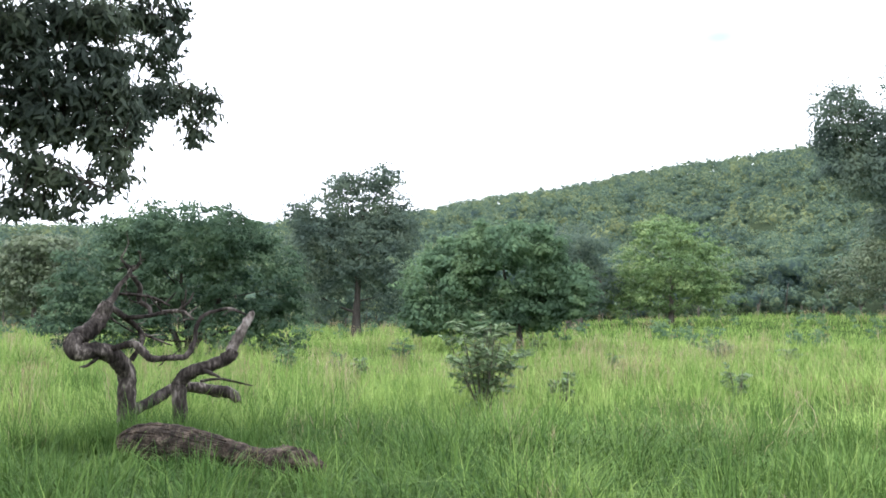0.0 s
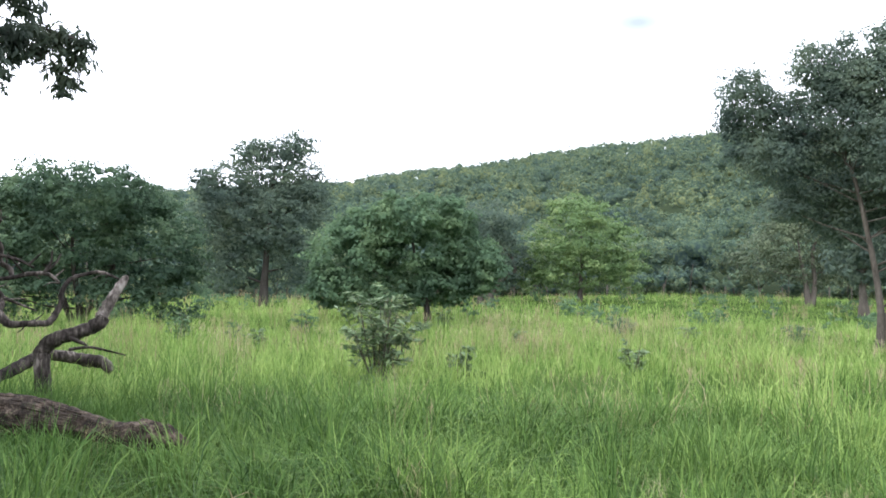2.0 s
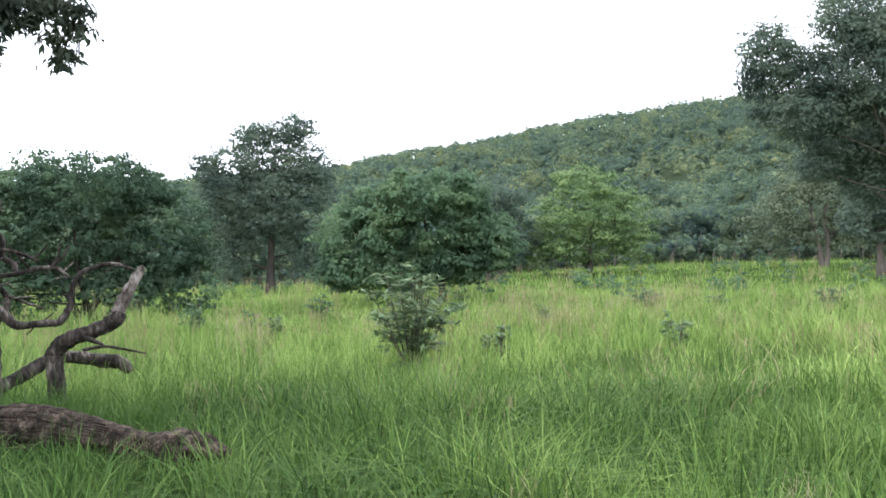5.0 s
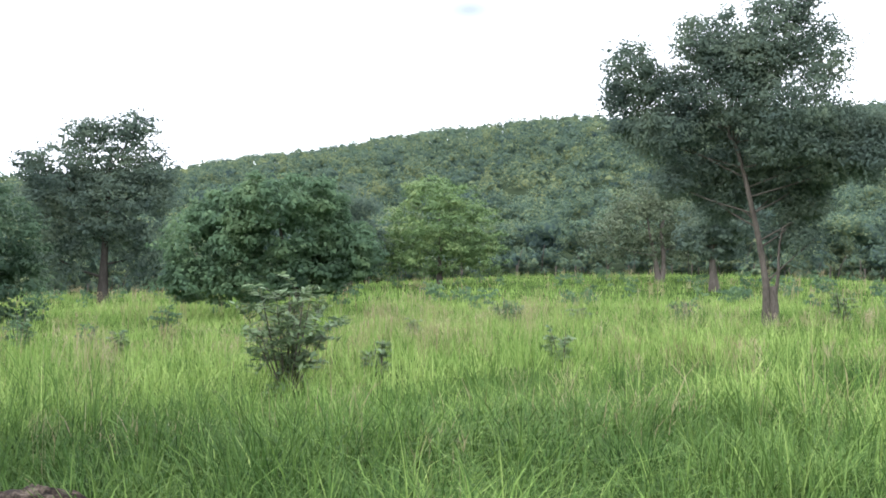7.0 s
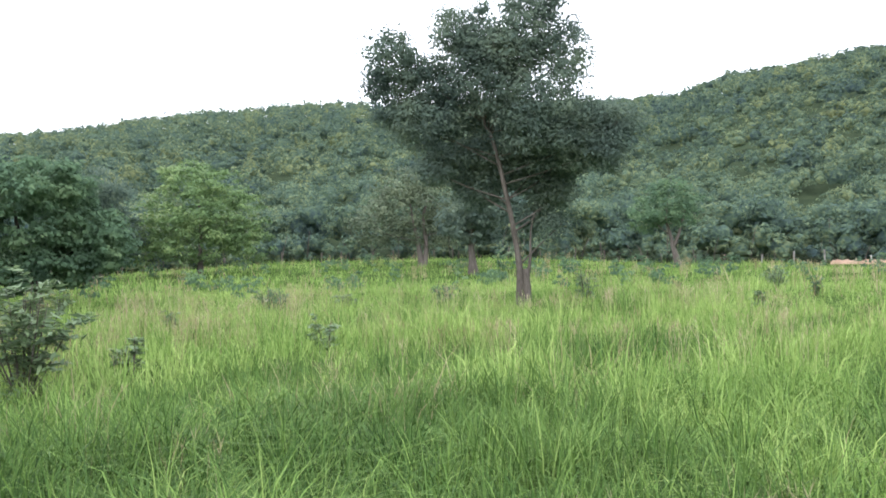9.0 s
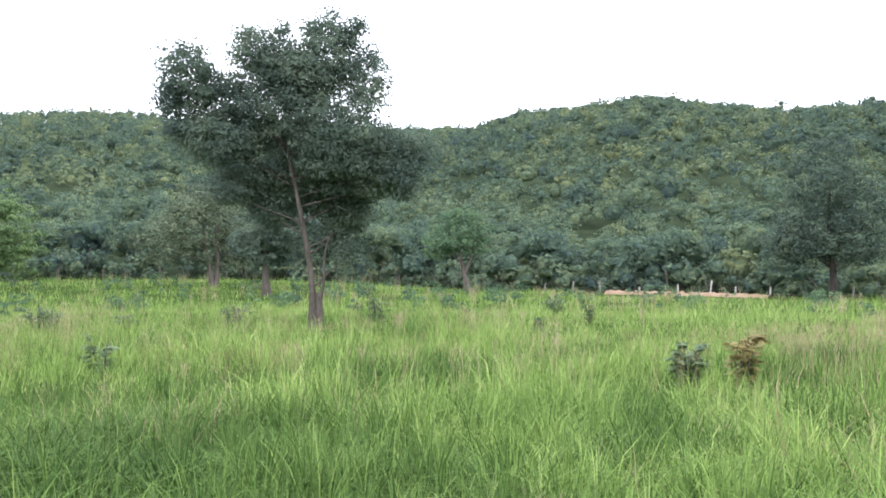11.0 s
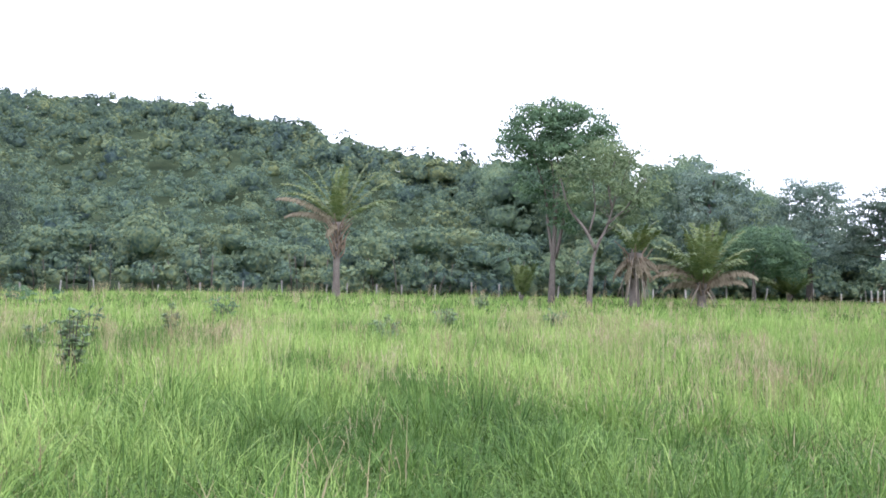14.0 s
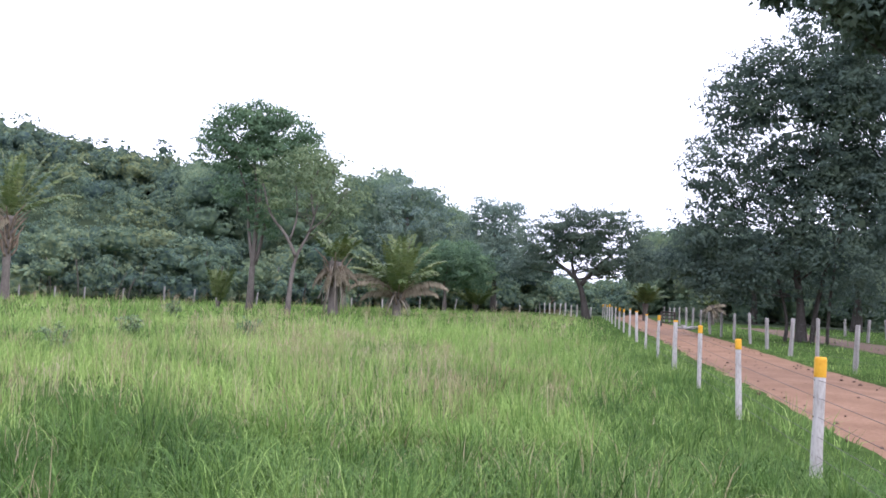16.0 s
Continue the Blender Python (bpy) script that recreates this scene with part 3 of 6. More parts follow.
def build_woods():
    rng = np.random.default_rng(11)
    def wooded(r_in, r_out, spacing):
        p = scatter_ring(rng, 36, -150, r_in, r_out, spacing)
        edge = np.maximum(field_edge(p[:, 0], p[:, 1]) + 7, np.where(p[:, 3] < -124, 96, 0))
        rc = np.interp(p[:, 3], CREST_R_YAW, CREST_R)
        open_way = (p[:, 3] < -119) & (p[:, 3] > -131) & (p[:, 2] < 122)
        return p[~open_way & (p[:, 2] > edge) & (p[:, 2] < rc + 12 + 25 * (p[:, 3] < -119)) & (rng.random(len(p)) < 0.95)]
    near = wooded(76, 112, 2.75)
    mid = wooded(112, 215, 3.6)
    far = wooded(215, 345, 4.5)
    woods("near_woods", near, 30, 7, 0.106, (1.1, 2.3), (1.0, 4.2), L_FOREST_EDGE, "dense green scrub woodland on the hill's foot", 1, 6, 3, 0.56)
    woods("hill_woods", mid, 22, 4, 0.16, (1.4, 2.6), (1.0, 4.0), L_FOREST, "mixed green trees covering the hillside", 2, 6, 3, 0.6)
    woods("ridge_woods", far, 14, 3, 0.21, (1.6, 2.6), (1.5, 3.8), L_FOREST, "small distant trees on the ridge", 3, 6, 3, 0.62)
    # single trees that break the outline of the ridge
    top = scatter_ring(rng, 30, -114, 100, 335, 5.5)
    top = top[(np.abs(top[:, 2] - np.interp(top[:, 3], CREST_R_YAW, CREST_R)) < 5) & (rng.random(len(top)) < 0.55)]
    woods("crest_trees", top, 26, 6, 0.16, (0.8, 1.6), (3.2, 5.2), L_FOREST, "single trees standing on the skyline", 18, 6, 3, 0.5)
    # emergent crowns that break the outline
    tall = np.concatenate([near[::29], mid[::23]])
    woods("emergent_trees", tall, 34, 7, 0.13, (1.4, 2.3), (3.0, 4.4), L_FOREST, "taller crowns standing out of the wood", 8)
    # the edge behind the fence: leafy from the ground up
    e = scatter_ring(rng, 42, -126, 66, 104, 2.1)
    d = e[:, 2] - field_edge(e[:, 0], e[:, 1])
    low = e[(d > 1.6) & (d < 6)]
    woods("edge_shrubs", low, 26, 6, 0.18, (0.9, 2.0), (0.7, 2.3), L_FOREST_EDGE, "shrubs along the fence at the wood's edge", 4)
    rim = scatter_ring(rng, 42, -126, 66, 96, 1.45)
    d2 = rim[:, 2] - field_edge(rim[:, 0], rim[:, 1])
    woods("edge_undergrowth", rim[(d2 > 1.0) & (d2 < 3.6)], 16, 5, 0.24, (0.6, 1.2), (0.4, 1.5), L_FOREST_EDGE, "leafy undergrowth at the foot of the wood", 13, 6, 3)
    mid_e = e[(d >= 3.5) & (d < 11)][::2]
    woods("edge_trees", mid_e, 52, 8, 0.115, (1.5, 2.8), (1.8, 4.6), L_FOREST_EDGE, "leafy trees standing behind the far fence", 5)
    stems = e[(d > 2.0) & (d < 5)][::4]
    pieces = []
    for x, y, _, _ in stems:
        z = float(land(x, y))
        h = rng.uniform(2.2, 4.2)
        t = rng.normal(size=2) * 0.3
        g = rng.uniform(0.04, 0.09)
        pieces.append(tube([(x, y, z - 0.2, g), (x + t[0] * 0.4, y + t[1] * 0.4, z + h * 0.5, g * 0.8), (x + t[0], y + t[1], z + h, g * 0.5)], 5, 2))
    v, f = joined(pieces)
    tagged(part("wood_stems", v, f, M_BARK, smooth=True), "thin grey stems at the wood's edge", "woodland", kind="stuff")
    belt = scatter_ring(rng, -101, -150, 82, 112, 3.7)
    belt = belt[((belt[:, 3] > -123.5) | (belt[:, 3] < -131)) & (belt[:, 2] > field_edge(belt[:, 0], belt[:, 1]) + 5)]
    rise = np.interp(belt[:, 3], [-150, -131, -124, -120, -116, -112, -106, -101], [5.2, 5.6, 4.6, 6.0, 8.3, 8.9, 8.5, 8.1])
    tops = (np.tan(np.radians(rise)) * belt[:, 2] + 1.7) * np.maximum(rng.uniform(0.45, 1.0, len(belt)), rng.uniform(0.45, 1.0, len(belt)))
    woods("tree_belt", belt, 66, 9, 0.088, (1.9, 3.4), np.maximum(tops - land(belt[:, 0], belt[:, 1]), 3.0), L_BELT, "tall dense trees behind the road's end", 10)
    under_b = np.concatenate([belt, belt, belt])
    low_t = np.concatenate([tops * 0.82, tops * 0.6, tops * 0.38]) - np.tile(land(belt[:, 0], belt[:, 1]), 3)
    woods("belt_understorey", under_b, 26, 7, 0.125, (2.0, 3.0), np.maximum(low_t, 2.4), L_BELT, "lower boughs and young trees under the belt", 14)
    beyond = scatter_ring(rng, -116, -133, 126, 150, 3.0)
    woods("distant_belt", beyond, 20, 5, 0.17, (1.6, 2.8), (1.4, 3.6), L_BELT, "green trees beyond the road's end, haze painted into their leaves", 17, 6, 3, 0.66)
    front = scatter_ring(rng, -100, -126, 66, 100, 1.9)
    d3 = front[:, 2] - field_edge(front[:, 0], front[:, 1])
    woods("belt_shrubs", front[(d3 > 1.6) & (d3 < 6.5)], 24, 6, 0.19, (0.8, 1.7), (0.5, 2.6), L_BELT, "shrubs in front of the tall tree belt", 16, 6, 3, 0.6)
    crest = scatter_ring(rng, -30, -114, 100, 330, 2.2)
    rc = np.interp(crest[:, 3], CREST_R_YAW, CREST_R)
    crest = crest[np.abs(crest[:, 2] - rc + 2) < 6]
    woods("crest_undergrowth", crest, 10, 4, 0.24, (1.4, 2.2), (1.8, 3.2), L_FOREST, "low growth between the trees on the ridge", 12, 6, 3, 0.85)
    woods("crest_brush", crest, 6, 3, 0.3, (1.3, 1.9), (0.1, 1.1), L_FOREST, "brush on the ground of the ridge", 15, 6, 3, 0.85)
    under = scatter_ring(rng, -116, -152, 96, 106, 2.6)
    woods("belt_undergrowth", under, 26, 7, 0.17, (1.2, 2.0), (0.6, 1.6), L_FOREST_EDGE, "dark undergrowth under the far tree belt", 9)
    # woods that close the place on the far side of the road and behind
    b = scatter_ring(rng, -150, -312, 88, 108, 7)
    woods("back_woods", b, 24, 5, 0.2, (3.0, 4.5), (3.0, 6.0), L_FOREST_EDGE, "belt of trees round the pasture", 6)


def build_edge_stems():
    """Thin trunks that stand in the shade at the wood's edge."""
    rng = np.random.default_rng(19)
    p = scatter_ring(rng, 30, -116, 64, 90, 1.9)
    d = p[:, 2] - field_edge(p[:, 0], p[:, 1])
    p = p[(d > 0.5) & (d < 2.6)]
    made = []
    for x, y in p[:, :2]:
        z, h, r = float(land(x, y)), rng.uniform(1.3, 3.2), rng.uniform(0.025, 0.075)
        dx, dy = rng.normal(size=2) * 0.22
        made.append(tube([(x, y, z - 0.1, r), (x + dx * 0.5, y + dy * 0.5, z + h * 0.5, r * 0.8), (x + dx * 1.6, y + dy * 1.6, z + h, r * 0.5)], 5, 2))
    v, f = joined(made)
    tagged(part("edge_stems", v, f, M_BARK), "thin grey trunks in the shade of the wood's edge", "trunks", kind="stuff")


build_woods()
build_edge_stems()

# ---- trees of the pasture ----
def zl(x, y):
    return float(land(x, y))


def standing(name, x, y, *args, **kw):
    return tree(name, x, y, zl(x, y), *args, **kw)


standing("big_tree", 14.4, 22.5, 0.0166, [(0, 0), (-3, 60), (-12, 130), (-25, 200), (-45, 290), (-60, 330), (-40, 400)],
         [(-213, 430, 50, 55), (-238, 385, 32, 35), (-155, 395, 60, 52), (-62, 455, 60, 48), (-15, 430, 60, 55), (-100, 474, 50, 42), (22, 478, 58, 58), (85, 430, 45, 52), (-60, 380, 95, 75), (45, 330, 90, 75), (-160, 320, 70, 48), (120, 310, 60, 50), (172, 310, 44, 38),
          (-110, 255, 72, 42, 70), (25, 240, 70, 44, 90), (66, 205, 36, 30, 50), (-150, 240, 32, 24), (-6, 528, 22, 18), (50, 515, 20, 22), (-30, 290, 80, 50, 60), (60, 262, 75, 44, 50), (130, 262, 58, 36), (55, 188, 40, 40, 75), (20, 150, 30, 30, 60), (60, 132, 24, 28, 30), (-70, 215, 55, 38, 70), (-215, 338, 40, 30), (-62, 520, 15, 22), (24, 546, 12, 22), (72, 535, 11, 18), (-122, 515, 15, 16), (92, 488, 13, 20)],
         L_DARK, M_BARK, "tall dark-leaved tree with a leaning forked trunk in the grass", leaves=64000, size=0.112, spread=0.34, shell=0.3, per=14, girth=6.5, sprigs=2, seed=3,
         extra=[[(7, -14, 10), (8, 25, 8.5), (6, 66, 6)], [(9, 45, 4), (15, 85, 2.6), (17, 130, 1.6), (24, 165, 1)], [(-5, -14, 8), (-4, 40, 6.5), (-4, 70, 5)]])
standing("round_tree", 2.62, 31.2, 0.0205, [(0, 0), (-2, 30), (-10, 70), (-25, 120), (-32, 160)],
         [(-32, 140, 120, 70), (-132, 112, 78, 68), (70, 112, 58, 60), (-165, 62, 46, 34), (-62, 55, 72, 26), (-20, 190, 88, 36), (-110, 165, 60, 40), (98, 100, 34, 42), (30, 75, 60, 40)],
         L_GREEN, M_BARK_DARK, "broad low round-crowned green tree", leaves=26000, size=0.17, spread=0.34, shell=0.72, per=30, core=0.75, girth=7, seed=4)
standing("spreading_tree", -8.25, 26.9, 0.0186, [(0, 0), (4, 35), (-4, 75), (-10, 120), (-10, 160)],
         [(-25, 155, 118, 80), (95, 138, 96, 80), (-125, 122, 86, 80), (152, 62, 46, 54), (-175, 62, 50, 48), (5, 214, 114, 43), (55, 45, 60, 36), (-85, 45, 60, 36), (165, 124, 38, 50), (-80, 216, 64, 36), (80, 204, 66, 35)],
         L_DEEP, M_BARK_DARK, "wide dark green dome-shaped tree with several stems", leaves=28000, size=0.14, spread=0.28, shell=0.7, per=26, core=0.75, girth=7, sprigs=1, seed=5,
         extra=[[(-3, 0, 6), (-22, 45, 5), (-55, 110, 3)], [(4, 0, 6), (28, 50, 5), (60, 110, 3)]])
standing("tall_tree", -5.15, 47.5, 0.0323, [(0, 0), (1, 50), (4, 110), (8, 180), (12, 240)],
         [(15, 222, 62, 58), (25, 150, 76, 66), (-65, 190, 52, 56), (75, 190, 38, 52), (-35, 120, 62, 50), (-65, 70, 44, 44), (55, 80, 46, 44), (-100, 205, 24, 22), (-25, 257, 36, 28), (46, 267, 32, 26), (-95, 140, 36, 40)],
         L_DARK, M_BARK_DARK, "tall dark tree with a ragged upright crown", leaves=24000, size=0.18, spread=0.42, shell=0.45, per=18, core=0.5, girth=7.5, sprigs=1, seed=6)
standing("leaning_tree", 8.84, 59.3, 0.0393, [(0, 0), (8, 25), (30, 50), (48, 62), (40, 90)],
         [(-20, 105, 62, 58), (30, 75, 46, 42), (-62, 135, 60, 34), (0, 145, 50, 30)],
         L_DARK, M_BARK, "grey-green tree with leaning crooked trunks", leaves=9000, size=0.23, spread=0.6, girth=8, seed=7, extra=[[(-12, -4, 6), (-14, 40, 5), (-20, 90, 3)]])
standing("pale_green_tree", 15.4, 59.3, 0.0386, [(0, 0), (0, 40), (2, 80), (0, 130)],
         [(0, 125, 80, 58), (-62, 85, 55, 50), (50, 95, 60, 54), (-10, 165, 52, 32), (-82, 45, 36, 30), (74, 55, 42, 36), (-10, 55, 72, 32)],
         L_YELLOW, M_BARK, "yellow-green rounded tree with a straight slim trunk", leaves=15000, size=0.2, spread=0.42, shell=0.7, per=26, core=0.75, girth=5, seed=8)
standing("olive_tree", 29.7, 54.6, 0.0391, [(0, 0), (-6, 40), (-14, 80), (-20, 120)],
         [(-25, 105, 70, 48), (-85, 75, 50, 44), (25, 125, 60, 52), (62, 75, 50, 48), (-35, 142, 50, 34), (5, 55, 60, 26)],
         L_OLIVE, M_BARK_PALE, "thin olive-grey tree with two slender trunks", leaves=10000, size=0.2, spread=0.6, girth=5, sprigs=2, seed=9, extra=[[(4, -4, 5), (8, 40, 4), (4, 90, 3), (12, 120, 2)]])
standing("small_tree", 27.6, 44.9, 0.0353, [(0, 0), (-2, 30), (-4, 60), (2, 95)],
         [(-10, 90, 50, 40), (22, 115, 50, 40), (10, 70, 36, 24)],
         L_DARK, M_BARK, "small dark tree with a stout grey trunk", leaves=3500, size=0.28, spread=0.5, girth=8, seed=10)
standing("white_stem_tree", 48.3, 48.0, 0.0473, [(0, 0), (-9, 28), (-15, 55), (-25, 90)],
         [(-18, 98, 45, 34), (-52, 85, 35, 30), (12, 90, 35, 30), (-15, 120, 28, 20)],
         L_GREEN, M_BARK_PALE, "small tree with a pale leaning trunk by the fence", leaves=2300, size=0.3, spread=0.6, girth=5.5, sprigs=3, seed=11, extra=[[(-10, 30, 3), (0, 55, 2.5), (8, 85, 1.5)]])
standing("dark_tree", 60.8, 25.1, 0.0463, [(0, 0), (0, 50), (-5, 110), (-5, 180)],
         [(-5, 190, 52, 54), (-25, 120, 60, 50), (45, 120, 50, 54), (-65, 90, 40, 44), (25, 82, 54, 28), (-40, 80, 40, 24)],
         L_DUSK, M_BARK_DARK, "dark conical tree at the wood's edge", leaves=13000, core=0.75, size=0.22, spread=0.65, shell=0.5, girth=6, seed=12)
standing("bare_stem_tree", 54.4, -14.0, 0.0391, [(0, 0), (2, 80), (6, 160), (10, 225), (0, 270)],
         [(-32, 298, 62, 42), (38, 292, 64, 45), (8, 258, 84, 32), (-66, 260, 38, 30), (82, 268, 32, 38), (8, 322, 52, 24), (18, 185, 45, 60), (-40, 205, 36, 34)],
         L_GREEN, M_BARK_PALE, "very tall tree with a bare trunk and a high crown", leaves=17000, size=0.22, spread=0.5, shell=0.5, girth=5, sprigs=2, seed=13,
         extra=[[(4, 60, 3.2), (-7, 130, 2.6), (-14, 190, 2), (-40, 270, 1.2)], [(6, 75, 3.2), (18, 140, 2.6), (24, 200, 2), (48, 275, 1.2)], [(3, 110, 2.4), (2, 180, 2), (-4, 260, 1.2)]])
standing("slender_tree", 49.5, -14.9, 0.0359, [(0, 0), (4, 60), (12, 100), (30, 140), (42, 190)],
         [(45, 215, 60, 52), (-8, 225, 48, 34), (98, 212, 36, 46), (25, 258, 48, 26), (-28, 185, 30, 26), (66, 165, 40, 26), (-45, 232, 24, 20), (70, 262, 30, 20)],
         L_PALE, M_BARK_PALE, "slender pale forked tree with thin light green leaves", leaves=4200, size=0.2, spread=0.55, shell=0.35, girth=4.2, sprigs=5, seed=14,
         extra=[[(10, 95, 3.4), (-8, 130, 2.6), (-35, 165, 2), (-50, 215, 1.2)], [(28, 138, 2.2), (62, 170, 1.6), (90, 215, 1)], [(-2, 122, 2), (8, 165, 1.5), (4, 215, 0.9)], [(36, 165, 2), (30, 205, 1.4), (40, 245, 0.8)]])
standing("thin_tree", 63.9, -33.6, 0.0481, [(0, 0), (0, 30), (-2, 50), (4, 80)],
         [(15, 88, 65, 42), (-25, 83, 40, 35), (50, 68, 40, 35)],
         L_GREEN, M_BARK_PALE, "small round tree on a thin pale trunk", leaves=11000, size=0.2, spread=0.5, core=0.6, girth=3.5, sprigs=1, seed=15)
standing("fork_tree", 56.9, -43.3, 0.0476, [(0, 0), (-6, 30), (-12, 55), (-26, 85), (-30, 115)],
         [(-98, 120, 36, 40), (-62, 160, 44, 30), (-12, 178, 46, 22), (40, 172, 44, 26), (76, 148, 42, 34), (102, 108, 40, 30), (-76, 104, 46, 26), (134, 112, 26, 22), (48, 104, 44, 24), (-8, 146, 44, 26), (-112, 88, 22, 18), (20, 88, 40, 14), (88, 84, 40, 16), (-24, 116, 36, 18), (14, 130, 44, 24), (-50, 134, 40, 22)],
         L_DARK, M_BARK_DARK, "wide forked dark tree at the end of the road fence", leaves=21000, size=0.21, spread=0.5, shell=0.4, core=0.3, girth=7, sprigs=2, seed=16, extra=[[(-12, 60, 5), (8, 85, 4), (40, 115, 2.5)], [(-18, 70, 4), (-50, 95, 3), (-80, 120, 2)]])
standing("roadside_tree", 29.3, -35.0, 0.0308, [(0, 0), (-3, 60), (-10, 140), (10, 240), (20, 340)],
         [(-115, 400, 60, 68), (-135, 290, 70, 60), (-65, 430, 80, 70), (5, 350, 110, 118), (-145, 180, 70, 70), (-65, 160, 100, 86), (65, 180, 120, 115), (-185, 130, 50, 48), (105, 350, 110, 118), (-125, 92, 60, 38), (-40, 262, 75, 55), (60, 270, 80, 50), (40, 470, 100, 90), (150, 480, 110, 110), (120, 250, 95, 95), (60, 400, 90, 70)],
         L_DUSK, M_BARK_DARK, "huge dark roadside tree", leaves=62000, size=0.21, spread=0.5, shell=0.35, per=16, core=0.9, girth=8, sprigs=3, seed=17,
         extra=[[(14, -8, 4.5), (20, 50, 4), (34, 120, 3), (60, 200, 2)], [(-26, -6, 3.2), (-24, 40, 2.8), (-40, 110, 2)], [(38, -6, 3), (40, 60, 2.5), (48, 130, 2)]])
standing("overhanging_tree", 11.5, -17.6, 0.0140, [(0, 0), (0, 200), (-20, 400), (-40, 560)],
         [(-290, 702, 40, 34, 0), (-238, 688, 58, 38, 0), (-110, 615, 100, 50), (0, 650, 170, 100), (-165, 690, 90, 50), (150, 610, 180, 120), (70, 750, 200, 120)],
         L_DUSK, M_BARK_DARK, "tall dark tree leaning over the track", leaves=17000, size=0.24, spread=0.45, shell=0.4, core=0.6, girth=20, sprigs=2, seed=18)
# olive leaves on a yellowish tree: its shade is put into the colour
standing("yellow_tree", -24.3, 50.0, 0.0379, [(0, 0), (0, 50), (10, 100)],
         [(30, 95, 60, 58), (-30, 80, 60, 50), (0, 125, 50, 34)],
         L_OLIVE, M_BARK, "yellowish tree before the wood", leaves=4500, size=0.32, spread=0.6, girth=5, seed=19)
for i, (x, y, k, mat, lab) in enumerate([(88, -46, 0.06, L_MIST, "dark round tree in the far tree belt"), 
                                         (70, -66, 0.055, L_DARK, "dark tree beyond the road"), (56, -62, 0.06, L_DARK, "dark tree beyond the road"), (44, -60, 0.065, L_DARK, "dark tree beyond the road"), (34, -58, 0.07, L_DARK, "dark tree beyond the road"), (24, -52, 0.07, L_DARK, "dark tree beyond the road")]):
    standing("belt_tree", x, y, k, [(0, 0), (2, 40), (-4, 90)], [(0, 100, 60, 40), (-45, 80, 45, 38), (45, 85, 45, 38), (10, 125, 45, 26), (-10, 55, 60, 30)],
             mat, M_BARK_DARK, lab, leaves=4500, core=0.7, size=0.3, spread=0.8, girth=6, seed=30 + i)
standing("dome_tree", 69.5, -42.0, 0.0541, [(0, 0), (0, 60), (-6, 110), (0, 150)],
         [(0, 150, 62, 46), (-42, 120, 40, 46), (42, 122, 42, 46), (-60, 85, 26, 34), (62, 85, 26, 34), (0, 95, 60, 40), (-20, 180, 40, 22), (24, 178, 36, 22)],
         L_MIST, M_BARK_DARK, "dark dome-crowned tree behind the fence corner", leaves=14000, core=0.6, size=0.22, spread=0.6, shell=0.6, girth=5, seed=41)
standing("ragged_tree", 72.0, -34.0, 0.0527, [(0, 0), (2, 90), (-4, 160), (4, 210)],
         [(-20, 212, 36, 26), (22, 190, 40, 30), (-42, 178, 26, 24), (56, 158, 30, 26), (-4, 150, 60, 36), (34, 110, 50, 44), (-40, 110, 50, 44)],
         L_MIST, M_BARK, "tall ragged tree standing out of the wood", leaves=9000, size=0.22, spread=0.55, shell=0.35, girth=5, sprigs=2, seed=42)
# the near tree whose drooping boughs hang into view: place and radius of each spray
TIP_BOUGH = [(-3.10, 10.24, 4.20, 0.21), (-2.95, 10.25, 4.03, 0.15), (-3.13, 10.37, 3.77, 0.15), (-3.17, 10.26, 3.91, 0.12), (-3.38, 10.13, 4.31, 0.19), (-3.31, 10.15, 4.05, 0.15), (-3.48, 9.85, 4.04, 0.19), (-3.56, 9.76, 3.78, 0.12), (-3.52, 9.84, 4.18, 0.16), (-3.65, 9.78, 3.54, 0.08), (-3.24, 10.23, 4.30, 0.14), (-2.92, 10.24, 4.22, 0.10), (-3.01, 10.37, 3.74, 0.08)]
UPPER_BOUGH = [(-3.25, 9.30, 4.87, 0.24), (-3.12, 9.31, 4.58, 0.16), (-3.37, 9.22, 4.49, 0.19), (-3.46, 9.19, 4.89, 0.24), (-3.25, 9.43, 4.40, 0.13), (-3.03, 9.40, 4.80, 0.09), (-3.04, 9.39, 4.96, 0.08), (-3.68, 9.06, 5.41, 0.49), (-3.22, 9.26, 5.37, 0.31), (-4.39, 8.76, 5.29, 0.54)]
MAIN_BOUGH = [(-4.15, 8.21, 4.44, 0.31), (-3.75, 8.31, 4.53, 0.26), (-3.45, 8.41, 4.57, 0.22), (-4.05, 8.15, 3.97, 0.30), (-3.65, 8.24, 4.11, 0.20), (-3.39, 8.44, 4.17, 0.19), (-3.35, 8.36, 3.86, 0.20), (-3.23, 8.37, 3.64, 0.16), (-4.04, 8.17, 3.53, 0.27), (-3.78, 8.18, 3.40, 0.16), (-3.44, 8.29, 3.39, 0.20), (-3.30, 8.30, 3.14, 0.14), (-3.22, 8.32, 2.94, 0.09), (-3.18, 8.39, 3.36, 0.09), (-3.7, 8.2, 3.76, 0.22), (-3.55, 8.3, 3.6, 0.16)]
